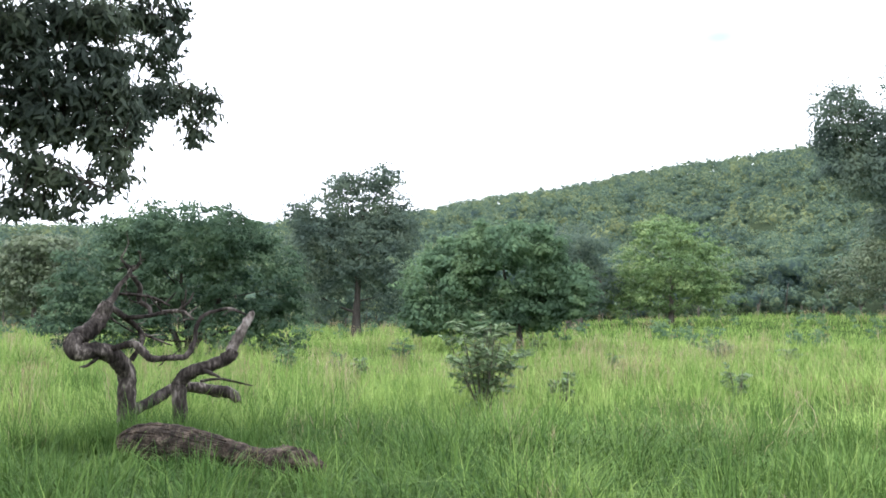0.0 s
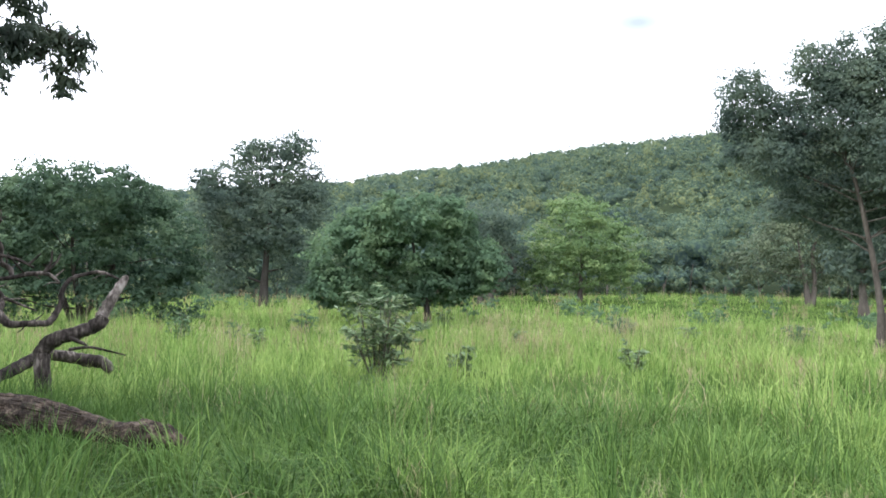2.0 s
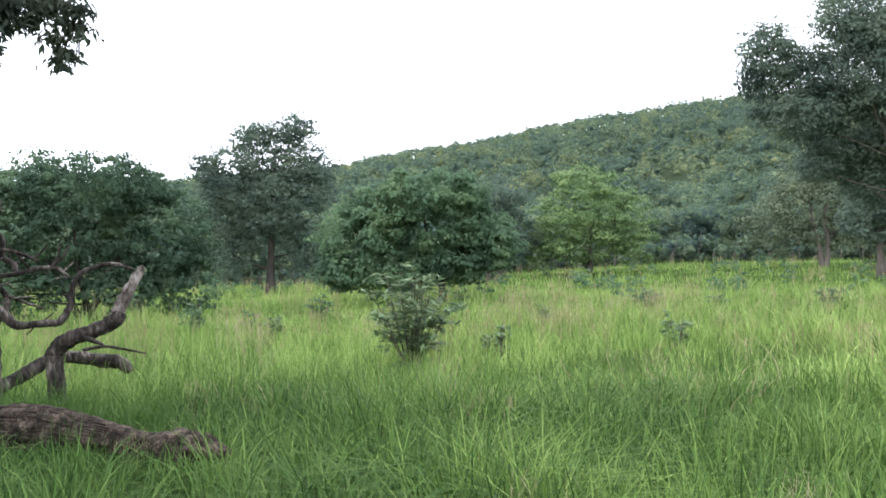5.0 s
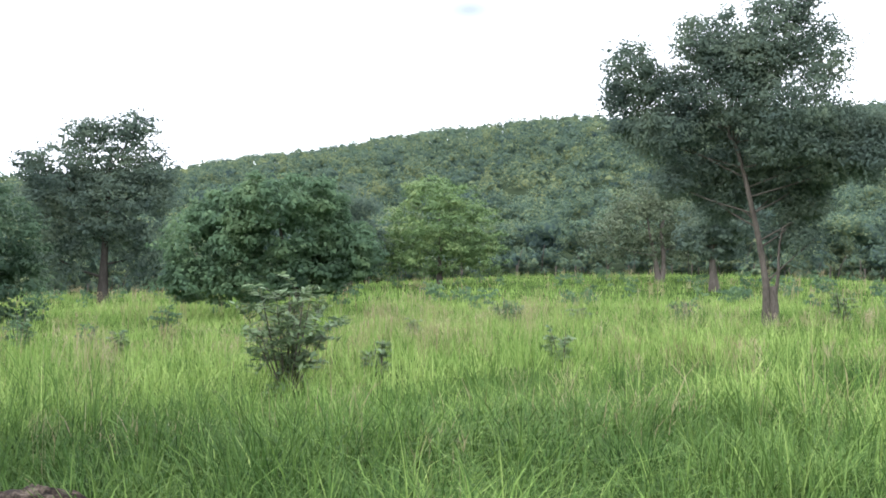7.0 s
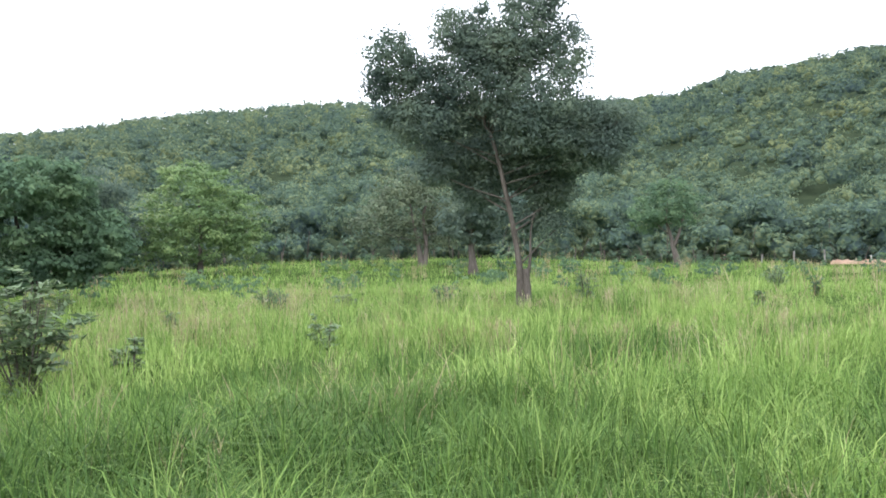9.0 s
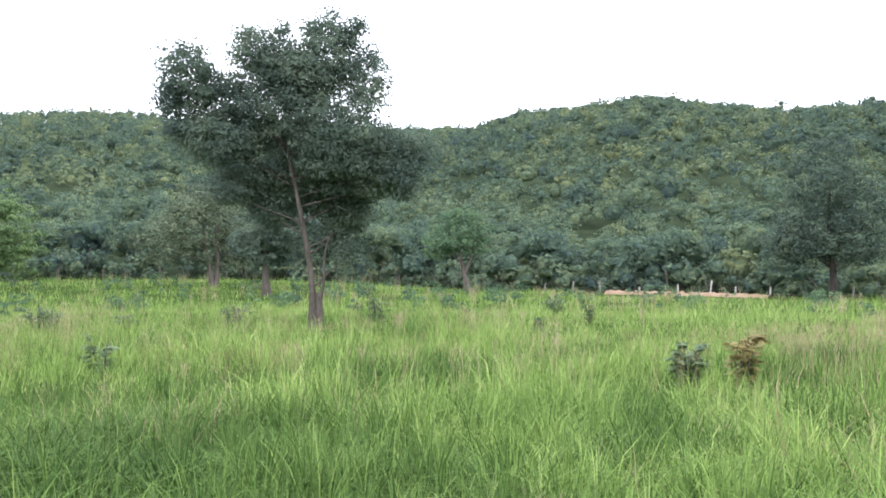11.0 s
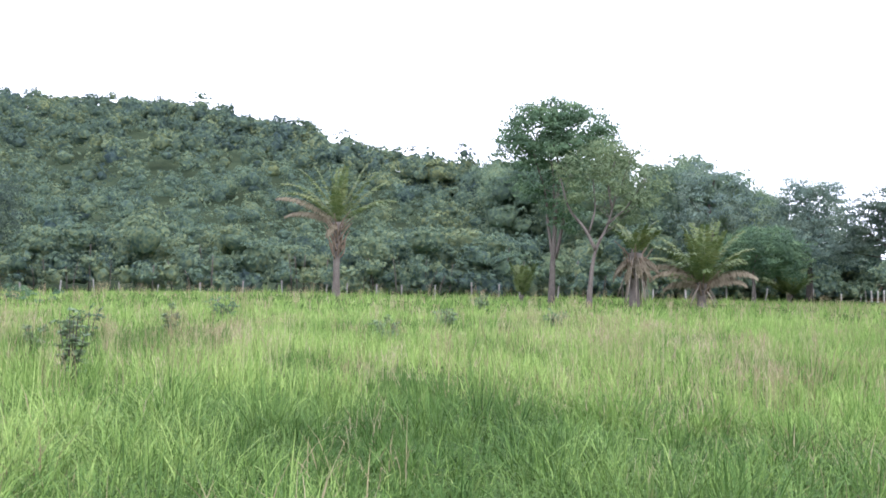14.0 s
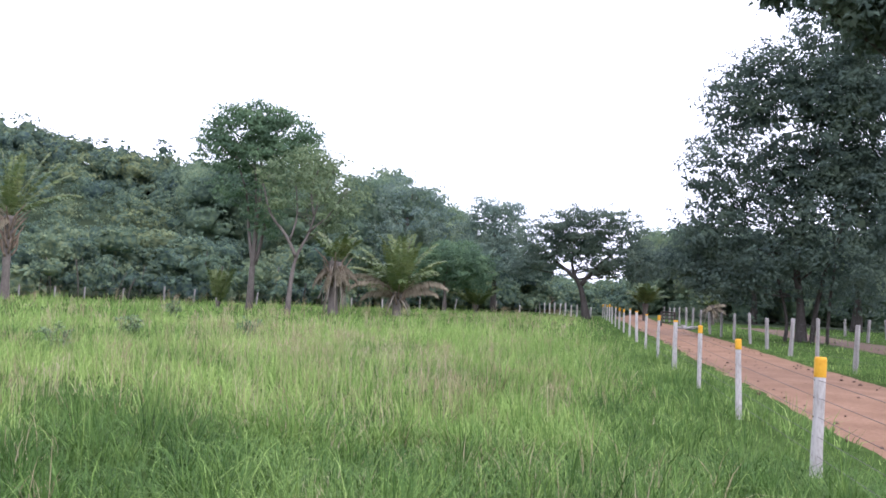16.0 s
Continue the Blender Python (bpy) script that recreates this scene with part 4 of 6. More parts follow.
LOW_BOUGH = [(-3.99, 8.10, 3.08, 0.27), (-3.45, 8.21, 3.01, 0.09), (-3.72, 8.12, 2.91, 0.17), (-3.55, 8.23, 2.78, 0.13), (-3.29, 8.22, 2.83, 0.11), (-4.05, 8.12, 2.75, 0.22), (-4.16, 8.03, 2.61, 0.13), (-3.67, 8.14, 2.60, 0.13), (-3.88, 8.13, 2.62, 0.13), (-4.71, 8.12, 4.35, 0.49), (-4.65, 8.07, 3.56, 0.43), (-4.64, 8.01, 2.90, 0.32), (-5.19, 8.05, 3.83, 0.54), (-5.12, 7.90, 3.04, 0.42)]
# the three broad lobes here lie out of view, added for their shade
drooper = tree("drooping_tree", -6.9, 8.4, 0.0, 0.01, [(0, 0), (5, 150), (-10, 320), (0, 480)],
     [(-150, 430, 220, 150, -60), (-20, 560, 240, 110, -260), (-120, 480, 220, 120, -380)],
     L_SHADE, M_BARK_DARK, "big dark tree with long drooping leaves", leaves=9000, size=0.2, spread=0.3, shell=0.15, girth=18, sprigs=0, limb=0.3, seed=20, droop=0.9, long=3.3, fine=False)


def hang(sprays, leaves, seed):
    """One bough of the drooping tree: a limb, a twig to each spray, and hanging lance-shaped leaves."""
    rng = np.random.default_rng(seed)
    rows = np.array(sprays) - np.array([-6.9, 8.4, 0, 0])
    root = np.array([-0.05, 0.0, 3.4])
    order = rows[np.argsort(np.linalg.norm(rows[:, :3] - root, axis=1))]
    mid, end = order[len(order) // 2, :3], order[-1, :3]
    wood = [tube([(*root, 0.1), (*(0.5 * (root + mid) + [0, 0, 0.2]), 0.06), (*mid, 0.035), (*end, 0.01)], 7, 5, 0.06, rng)]
    spine = smooth_line([(*root, 0.1), (*mid, 0.035), (*end, 0.01)], 6)
    for q in order:
        near = spine[np.argmin(np.linalg.norm(spine[:, :3] - q[:3], axis=1))]
        for _ in range(4):
            tip = q[:3] + rng.normal(size=3) * q[3] * 0.45
            wood.append(tube([(*near[:3], 0.012), (*(0.5 * (near[:3] + tip) + [0, 0, 0.05]), 0.008), (*tip, 0.003)], 4, 3))
    limb = part("bough", *joined(wood), M_BARK_DARK, drooper, smooth=True)
    lobes = [(x, y, z, r, r, r * 0.9) for x, y, z, r in rows]
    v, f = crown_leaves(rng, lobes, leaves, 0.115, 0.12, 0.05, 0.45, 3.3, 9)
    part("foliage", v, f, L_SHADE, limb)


for sprays, leaves, seed in ((TIP_BOUGH, 1800, 23), (UPPER_BOUGH, 5400, 24), (MAIN_BOUGH, 9600, 25), (LOW_BOUGH, 9800, 26)):
    hang(sprays, leaves, seed)
# added out-of-view crown, set where it shades the log and dead tree
upper = [(-8.8, 5.4, 7.4, 2.0, 2.0, 1.1), (-10.2, 7.6, 8.2, 2.2, 2.2, 1.2), (-8.4, 8.6, 8.4, 2.2, 2.2, 1.2), (-9.6, 4.0, 8.0, 1.8, 1.8, 1.0)]
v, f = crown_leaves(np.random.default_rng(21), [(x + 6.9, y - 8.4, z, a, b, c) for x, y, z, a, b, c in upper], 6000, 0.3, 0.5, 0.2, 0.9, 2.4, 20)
part("unseen_shade_crown", v, f, L_SHADE, drooper)
# ---- the dead tree and the fallen log ----
def build_snag():
    rng = np.random.default_rng(41)
    e = thing("dead_tree", -3.3, 9.7, 0.0, "weathered grey dead tree with twisted bare limbs in the grass", "dead tree")
    hosts = []

    def grow(name, pts):
        pts = [(0.26 + (x - 0.2) * 1.07, 0.45 + (y - 0.45) * 1.07, 1.69 + (z - 1.69) * 1.07 - 0.03 * z, r * 1.07) for x, y, z, r in pts]
        p = [(x + 3.3, y - 9.7, z, r * (1.25 if name == "twig" else 0.95 if r > 0.06 else 0.85)) for x, y, z, r in pts]
        v, f = tube(p, 18 if name in ("trunk", "stem") else 10, 6, 0.13, rng, 5 if name in ("trunk", "stem") else 3, 0.07)
        part(name, v, f, M_BLEACHED if name == "bleached_limb" else M_SNAG, e)
        if name == "limb":
            hosts.append(pts)

    grow("trunk", [(-3.68, 9.76, -0.1, 0.13), (-3.68, 9.75, 0.3, 0.115), (-3.68, 9.73, 0.76, 0.103), (-3.69, 9.72, 0.99, 0.103), (-3.79, 9.52, 1.2, 0.096), (-3.9, 9.32, 1.26, 0.094), (-3.99, 9.17, 1.24, 0.094), (-4.05, 9.14, 1.31, 0.094), (-4.06, 9.25, 1.4, 0.1), (-3.97, 9.39, 1.49, 0.095), (-3.92, 9.53, 1.62, 0.089), (-3.85, 9.55, 1.79, 0.07)])
    grow("limb", [(-3.85, 9.55, 1.77, 0.058), (-3.81, 9.62, 1.86, 0.041), (-3.78, 9.69, 1.99, 0.034), (-3.71, 9.77, 2.12, 0.028), (-3.72, 9.82, 2.18, 0.024), (-3.81, 9.78, 2.32, 0.012)])
    grow("limb", [(-3.73, 9.82, 2.15, 0.022), (-3.65, 9.84, 2.21, 0.02), (-3.59, 9.82, 2.27, 0.014)])
    grow("limb", [(-3.77, 9.48, 1.27, 0.041), (-3.54, 9.46, 1.33, 0.047), (-3.43, 9.39, 1.3, 0.053), (-3.35, 9.37, 1.22, 0.053), (-3.26, 9.35, 1.17, 0.046), (-3.1, 9.4, 1.18, 0.039), (-2.97, 9.5, 1.18, 0.04), (-2.92, 9.56, 1.25, 0.04), (-2.89, 9.63, 1.37, 0.033), (-2.89, 9.68, 1.52, 0.03), (-2.83, 9.75, 1.65, 0.027), (-2.69, 9.84, 1.71, 0.024), (-2.56, 9.87, 1.73, 0.02), (-2.4, 9.96, 1.66, 0.014)])
    grow("stem", [(-3.05, 9.78, -0.1, 0.1), (-3.06, 9.75, 0.4, 0.085), (-3.09, 9.72, 0.77, 0.081), (-3.07, 9.73, 0.89, 0.081), (-2.96, 9.71, 0.99, 0.081), (-2.77, 9.71, 1.06, 0.074), (-2.62, 9.75, 1.12, 0.074), (-2.52, 9.78, 1.19, 0.074), (-2.5, 9.8, 1.24, 0.068)])
    grow("bleached_limb", [(-2.52, 9.79, 1.2, 0.068), (-2.5, 9.84, 1.31, 0.064), (-2.41, 9.91, 1.51, 0.057), (-2.34, 9.98, 1.66, 0.046), (-2.33, 10.0, 1.7, 0.02)])
    grow("limb", [(-3.86, 9.58, 1.76, 0.041), (-3.75, 9.81, 1.62, 0.042), (-3.67, 9.95, 1.51, 0.035), (-3.61, 9.97, 1.41, 0.035), (-3.58, 9.87, 1.3, 0.031), (-3.66, 9.79, 1.12, 0.035)])
    grow("limb", [(-3.75, 9.79, 1.62, 0.028), (-3.48, 9.8, 1.64, 0.028), (-3.3, 9.86, 1.69, 0.028), (-3.1, 9.87, 1.69, 0.024), (-2.98, 9.86, 1.6, 0.012)])
    grow("limb", [(-3.71, 9.8, 2.14, 0.024), (-3.63, 9.91, 1.99, 0.035), (-3.64, 9.95, 1.82, 0.035), (-3.53, 9.94, 1.74, 0.031), (-3.47, 9.85, 1.65, 0.028)])
    grow("twig", [(-3.79, 9.68, 1.9, 0.014), (-3.61, 9.75, 1.89, 0.014), (-3.43, 9.82, 1.85, 0.014), (-3.26, 9.88, 1.76, 0.009)])
    grow("twig", [(-3.31, 9.86, 1.79, 0.01), (-3.24, 9.88, 1.87, 0.008), (-3.2, 9.89, 1.92, 0.005)])
    grow("twig", [(-3.15, 9.86, 1.7, 0.014), (-3.09, 9.88, 1.82, 0.01), (-3.08, 9.88, 1.95, 0.006)])
    grow("twig", [(-3.11, 9.87, 1.74, 0.01), (-3.04, 9.89, 1.82, 0.01), (-3.0, 9.91, 1.92, 0.006)])
    grow("twig", [(-3.6, 9.95, 1.43, 0.015), (-3.38, 9.94, 1.34, 0.011), (-3.24, 9.93, 1.29, 0.006)])
    grow("twig", [(-3.9, 9.6, 1.68, 0.012), (-3.83, 9.78, 1.56, 0.009), (-3.7, 9.93, 1.45, 0.007)])
    grow("twig", [(-2.82, 9.68, 1.03, 0.02), (-2.66, 9.59, 0.98, 0.016), (-2.58, 9.56, 0.95, 0.008)])
    grow("twig", [(-3.85, 9.36, 1.2, 0.02), (-3.93, 9.25, 1.1, 0.014), (-3.98, 9.17, 1.09, 0.006)])
    grow("limb", [(-3.66, 9.8, 0.52, 0.07), (-3.5, 10.15, 0.62, 0.072), (-3.36, 10.4, 0.74, 0.07), (-3.12, 10.52, 0.74, 0.07), (-2.92, 10.58, 0.69, 0.076), (-2.78, 10.6, 0.68, 0.08), (-2.68, 10.6, 0.63, 0.07), (-2.62, 10.61, 0.55, 0.05)])
    grow("twig", [(-3.05, 10.45, 0.82, 0.016), (-2.8, 10.35, 0.86, 0.013), (-2.55, 10.3, 0.82, 0.01), (-2.38, 10.3, 0.78, 0.005)])
    # fine dead twigs along the upper limbs
    for i in range(26):
        h = smooth_line(hosts[i % 6], 5)
        q = h[int(len(h) * rng.uniform(0.35, 0.97))]
        d = unit(rng.normal(size=3) * np.array([1, 0.7, 0.7]) + [0, 0, 0.35])
        n = rng.uniform(0.12, 0.36)
        a = q[:3] - np.array([-3.3, 9.7, 0])
        b = a + d * n * 0.5 + rng.normal(size=3) * 0.03
        c = b + unit(d + rng.normal(size=3) * 0.5) * n * 0.5
        v, f = tube([(*a, 0.011), (*b, 0.008), (*c, 0.004)], 5, 3)
        part("twig", v, f, M_BLEACHED if i % 3 == 0 else M_SNAG, e)


def build_log():
    rng = np.random.default_rng(42)
    e = thing("fallen_log", -2.3, 8.2, 0.0, "fallen log with deeply furrowed brown bark lying in the grass", "log")
    big = [(-3.41, 9.09, 0.23, 0.083), (-3.33, 9.04, 0.27, 0.154), (-3.06, 8.89, 0.31, 0.192), (-2.59, 8.54, 0.34, 0.168), (-2.12, 8.14, 0.35, 0.123), (-1.74, 7.85, 0.34, 0.087)]
    v, f = tube([(x + 2.3, y - 8.2, z, r) for x, y, z, r in big], 40, 9, 0.05, rng, 11, 0.06)
    part("bole", v, f, M_LOG, e)
    thin = [(-1.89, 7.94, 0.34, 0.083), (-1.64, 7.74, 0.36, 0.086), (-1.44, 7.60, 0.37, 0.119), (-1.25, 7.50, 0.37, 0.098), (-1.07, 7.40, 0.33, 0.053)]
    v, f = tube([(x + 2.3, y - 8.2, z, r) for x, y, z, r in thin], 26, 7, 0.12, rng, 7, 0.07)
    part("branch_end", v, f, M_LOG, e)
    stub = [(-1.46, 7.59, 0.39, 0.075), (-1.40, 7.50, 0.31, 0.064), (-1.36, 7.45, 0.24, 0.039)]
    v, f = tube([(x + 2.3, y - 8.2, z, r) for x, y, z, r in stub], 14, 5, 0.14, rng, 4, 0.08)
    part("knot", v, f, M_LOG, e)
    # long plates of bark lifted from the bole
    plates = []
    line = smooth_line([(x + 2.3, y - 8.2, z, r) for x, y, z, r in big], 12)
    for _ in range(190):
        i = rng.integers(3, len(line) - 14)
        n = rng.integers(4, 12)
        seg = line[i:i + n]
        a = rng.uniform(-0.5, np.pi + 0.5)
        t = unit(seg[-1, :3] - seg[0, :3])
        s = unit(np.cross(t, [0, 0, 1.0]))
        u = np.cross(s, t)
        off = (s * np.cos(a) + u * np.sin(a))
        pts = [(*(q[:3] + off * q[3] * 1.0), 0.011 * (1 if 0 < j < n - 1 else 0.4)) for j, q in enumerate(seg)]
        plates.append(tube(pts[::2] if len(pts[::2]) > 2 else pts, 5, 1, 0.2, rng))
    v, f = joined(plates)
    part("loose_bark", v, f, M_LOG, e)


build_snag()
build_log()


# ---- palms ----
def frond(rng, azimuth, rise, length, droop, leaflet, width=0.045, pairs=44, hang=0.35):
    """One feather leaf: a curved midrib with two rows of hanging leaflets."""
    t = np.linspace(0, 1, 12)
    el = rise - droop * t ** 2.0
    step = length / 11
    dx = np.concatenate([[0], np.cumsum(np.cos(el[:-1]) * step)])
    dz = np.concatenate([[0], np.cumsum(np.sin(el[:-1]) * step)])
    ca, sa = np.cos(azimuth), np.sin(azimuth)
    rib = np.column_stack([dx * ca, dx * sa, dz])
    pieces = [tube([(*rib[i], 0.035 * (1 - 0.85 * t[i])) for i in range(0, 12, 2)], 5, 2)]
    side = np.array([-sa, ca, 0.0])
    s = np.linspace(0.14, 0.99, pairs)
    c = np.column_stack([np.interp(s, t, rib[:, i]) for i in range(3)])
    fwd = unit(np.column_stack([np.interp(s, t, np.gradient(rib[:, i])) for i in range(3)]))
    ln = leaflet * (0.55 + 0.6 * np.sin(np.pi * s ** 0.8)) * rng.uniform(0.85, 1.1, pairs)
    for sg in (-1, 1):
        al = unit(side * sg * 0.8 + fwd * 0.55 + np.array([0, 0, -hang]) + rng.normal(size=(pairs, 3)) * 0.13)
        nn = unit(np.cross(al, fwd) * sg + rng.normal(size=(pairs, 3)) * 0.2)
        pieces.append(leaf_cards(c + al * ln[:, None] * 0.5, nn, al, ln, np.full(pairs, width * 2)))
    return joined(pieces)


def palm(name, x, y, stem, radius, fronds, label, seed, leaflet=0.75, boots=0, skirt=0):
    """A feather palm. fronds: rows of bearing (degrees, 0 to the right and 90 away as seen from the pasture), rise, length, droop, dry or not."""
    rng = np.random.default_rng(seed)
    e = thing(name, x, y, zl(x, y), label, "palm")
    facing = math.atan2(-x, y - 1.6)
    if stem > 0.3:
        pts = [(0, 0, -0.2, radius * 1.3), (0.06, 0.02, stem * 0.3, radius), (0, 0.05, stem * 0.7, radius * 1.05), (0.05, 0, stem, radius * 1.5)]
        v, f = tube(pts, 12, 5, 0.07, rng)
        part("trunk", v, f, M_BARK_PALE, e, smooth=True)
    if boots:
        for i in range(boots):
            q = i / boots
            z = stem * (0.5 + 0.45 * q)
            a = i * 2.4
            r = radius * (1.05 + 0.3 * q)
            d = np.array([np.cos(a), np.sin(a), 0])
            v, f = tube([(*(d * r * 0.8 + [0, 0, z]), 0.07), (*(d * (r + 0.22) + [0, 0, z + 0.4]), 0.055), (*(d * (r + 0.75 * (0.35 + q)) + [0, 0, z + 1.1]), 0.02)], 5, 2)
            part("leaf_base", v, f, M_WOOD, e, "dry upturned old leaf base")
    for i in range(skirt):
        a = i * 2.399 + rng.normal() * 0.3
        d = np.array([np.cos(a), np.sin(a), 0])
        w = rng.uniform(0.3, 0.85)
        top = stem * rng.uniform(0.75, 1.1)
        foot = max(0.05, top * rng.uniform(0.0, 0.25))
        v, f = tube([(*(d * radius * 0.8 + [0, 0, top]), 0.05), (*(d * (radius + w * 0.55) + [0, 0, 0.55 * top + 0.45 * foot]), 0.045), (*(d * (radius + w) + [0, 0, foot]), 0.02)], 6, 4, 0.1, rng)
        part("dead_stalk", v, f, M_STALK, e, "hanging dry leaf stalk")
    for bearing, rise, length, droop, dry in fronds:
        v, f = frond(rng, facing + radians(bearing) + rng.normal() * 0.1, rise + rng.normal() * 0.05, length * rng.uniform(0.92, 1.08), droop * rng.uniform(0.85, 1.2), leaflet, 0.05, 54, 1.5 if dry else 0.35)
        part("frond", v + np.array([0, 0, stem]), f, L_PALM_DRY if dry else L_PALM, e, "dry straw-coloured hanging frond" if dry else "")
    return e


palm("tall_palm", 60.9, -0.2, 5.3, 0.24,
     [(0, 1.42, 4.4, 0.25, 0), (180, 1.45, 4.4, 0.2, 0), (90, 1.5, 4.2, 0.2, 0), (-60, 1.35, 4.2, 0.3, 0), (10, 1.2, 4.5, 0.35, 0), (170, 1.2, 4.6, 0.35, 0), (-10, 1.0, 4.6, 0.5, 0), (188, 1.05, 4.8, 0.6, 0), (20, 0.85, 4.6, 0.6, 0), (175, 0.9, 5.0, 1.2, 0),
      (0, 0.65, 4.4, 0.8, 0), (182, 0.55, 4.6, 1.0, 1), (168, 0.35, 4.2, 1.0, 1), (195, 0.75, 5.0, 1.3, 0), (-20, 0.5, 4.0, 0.9, 0), (-90, 0.8, 4.0, 0.9, 0), (95, 0.8, 4.0, 0.9, 0), (-110, -0.2, 2.2, 1.0, 1)],
     "palm with shaggy leaf bases and half-dry fronds", 51, 0.5, boots=34)
palm("low_palm", 52.4, -23.6, 1.5, 0.3,
     [(i * 137.5, 1.5 - 0.045 * i, 4.2, 0.3 + 0.05 * i, 0) for i in range(18)] + [(i * 137.5, 0.75 - 0.06 * i, 3.0, 1.1, 0) for i in range(5)]
     + [(176, 0.75, 3.8, 1.6, 1), (192, 0.55, 3.4, 1.5, 1), (165, 0.3, 2.6, 1.2, 1), (4, 0.6, 3.6, 1.5, 1), (-12, 0.35, 2.8, 1.3, 1)],
     "low bushy palm with upright green and drooping dry fronds", 52, 0.6, boots=14, skirt=9)
palm("dry_palm", 52.0, -18.8, 3.4, 0.3,
     [(i * 137.5, -0.3 - 0.08 * i, 2.2, 1.0, 1) for i in range(9)] + [(i * 137.5, 1.2 - 0.05 * i, 2.6, 0.9, 0) for i in range(6)],
     "low palm with mostly dry hanging fronds", 53, 0.55, boots=12, skirt=15)
palm("young_palm", 55.5, -12.3, 0.4, 0.12, [(i * 137.5, 1.45 - 0.05 * i, 2.3, 0.35, 0) for i in range(7)], "young palm with a few upright leaves", 54, 0.5)
palm("road_palm", 57.2, -50.0, 1.5, 0.2, [(i * 137.5, 1.45 - 0.06 * i, 2.1, 0.9, 0) for i in range(15)], "green palm beside the road's end", 55, 0.5)
palm("shaggy_palm", 51.5, -52.0, 1.6, 0.22, [(i * 137.5, 1.4 - 0.2 * i, 1.3, 1.0, i > 4) for i in range(11)], "small grey palm with a skirt of dead leaves", 57, 0.4, skirt=9)
palm("edge_palm", 66.0, -38.0, 0.6, 0.2, [(i * 137.5, 1.45 - 0.07 * i, 2.8, 0.7, 0) for i in range(13)], "small green palm at the wood's edge", 56, 0.55)


# ---- shrubs ----
def shrub(name, x, y, h, r, stems, mat, label, seed, leaf=0.12, long=2.6, pairs=9, group="", twigs=6):
    """Several shoots from one root, each with pairs of long leaflets."""
    rng = np.random.default_rng(seed)
    e = thing(name, x, y, zl(x, y), label, "shrub", group)
    wood, leaves = [], []
    for i in range(stems):
        a = i * 2.399 + rng.normal() * 0.3
        q = (i + 0.5) / stems
        out = r * np.sqrt(q) * rng.uniform(0.7, 1.1)
        top = h * (1.0 - 0.35 * q) * rng.uniform(0.8, 1.1)
        d = np.array([np.cos(a), np.sin(a), 0])
        p0 = d * 0.05
        p1 = d * out * 0.6 + [0, 0, top * 0.5]
        p2 = d * out + [0, 0, top]
        wood.append(tube([(*(p0 + [0, 0, -0.1]), 0.016), (*p1, 0.011), (*p2, 0.004)], 5, 4))
        s = np.linspace(0.28, 1.0, 4)
        for k in range(twigs):
            u = rng.uniform(0.12, 1.0)
            c0 = (1 - u) ** 2 * p0 + 2 * u * (1 - u) * p1 + u * u * p2
            dd = unit(d * 0.5 + rng.normal(size=3) * 0.6 + [0, 0, 0.45])
            ln = r * rng.uniform(0.35, 0.6)
            w = np.linspace(0.15, 1, pairs)
            c = c0 + dd * (w * ln)[:, None] - np.array([0, 0, 1.0]) * (0.25 * ln * w ** 2)[:, None]
            wood.append(tube([(*c0, 0.004), (*c[len(c) // 2], 0.003), (*c[-1], 0.002)], 4, 1))
            side = unit(np.cross(dd, [0, 0, 1.0]))
            for sg in (-1, 1):
                al = unit(side * sg + dd * 0.5 + rng.normal(size=(pairs, 3)) * 0.2)
                nn = unit(np.array([0, 0, 1.0]) + rng.normal(size=(pairs, 3)) * 0.35)
                l = leaf * rng.uniform(0.7, 1.2, pairs)
                leaves.append(leaf_cards(c + al * l[:, None] * 0.5, nn, al, l, l / long))
    v, f = joined(wood)
    part("branchwork", v, f, M_BARK, e, smooth=True)
    v, f = joined(leaves)
    part("foliage", v, f, mat, e)
    return e


shrub("bush", 0.58, 14.3, 1.5, 0.68, 15, L_SHRUB, "grey-green bush with long feathered leaves", 61, leaf=0.17, long=3.2, pairs=8, twigs=7)
shrub("brown_shrub", 12.0, 8.35, 0.92, 0.3, 9, L_BROWN, "half-withered shrub with brown curling leaves", 62, leaf=0.15, pairs=5, long=2.0, twigs=5)
shrub("dark_shrub", 11.4, 8.95, 0.66, 0.28, 12, L_SHRUB, "small dark leafy shrub in tall grass", 63, leaf=0.11, pairs=6, long=1.8)
shrub("upright_shrub", 14.2, 5.5, 1.25, 0.25, 9, L_SHRUB, "narrow upright shrub with reddish stem", 64, leaf=0.1, pairs=6, long=1.8)
SHRUBS = [(-1.43, 25.8, 0.95, 0.55), (-4.25, 22.6, 1.0, 0.4), (-2.07, 20.4, 0.7, 0.25), (-2.8, 21.9, 0.7, 0.35), (2.1, 15.5, 0.7, 0.3), (3.1, 30.2, 1.0, 0.5), (8.5, 26.7, 0.8, 0.5), (10.0, 25.2, 0.7, 0.45), (4.3, 22.0, 0.7, 0.3), (13.3, 25.1, 0.8, 0.6), (17.0, 22.7, 1.25, 0.6), (5.4, 16.0, 0.7, 0.4), (-4.1, 21.4, 0.9, 0.4)]
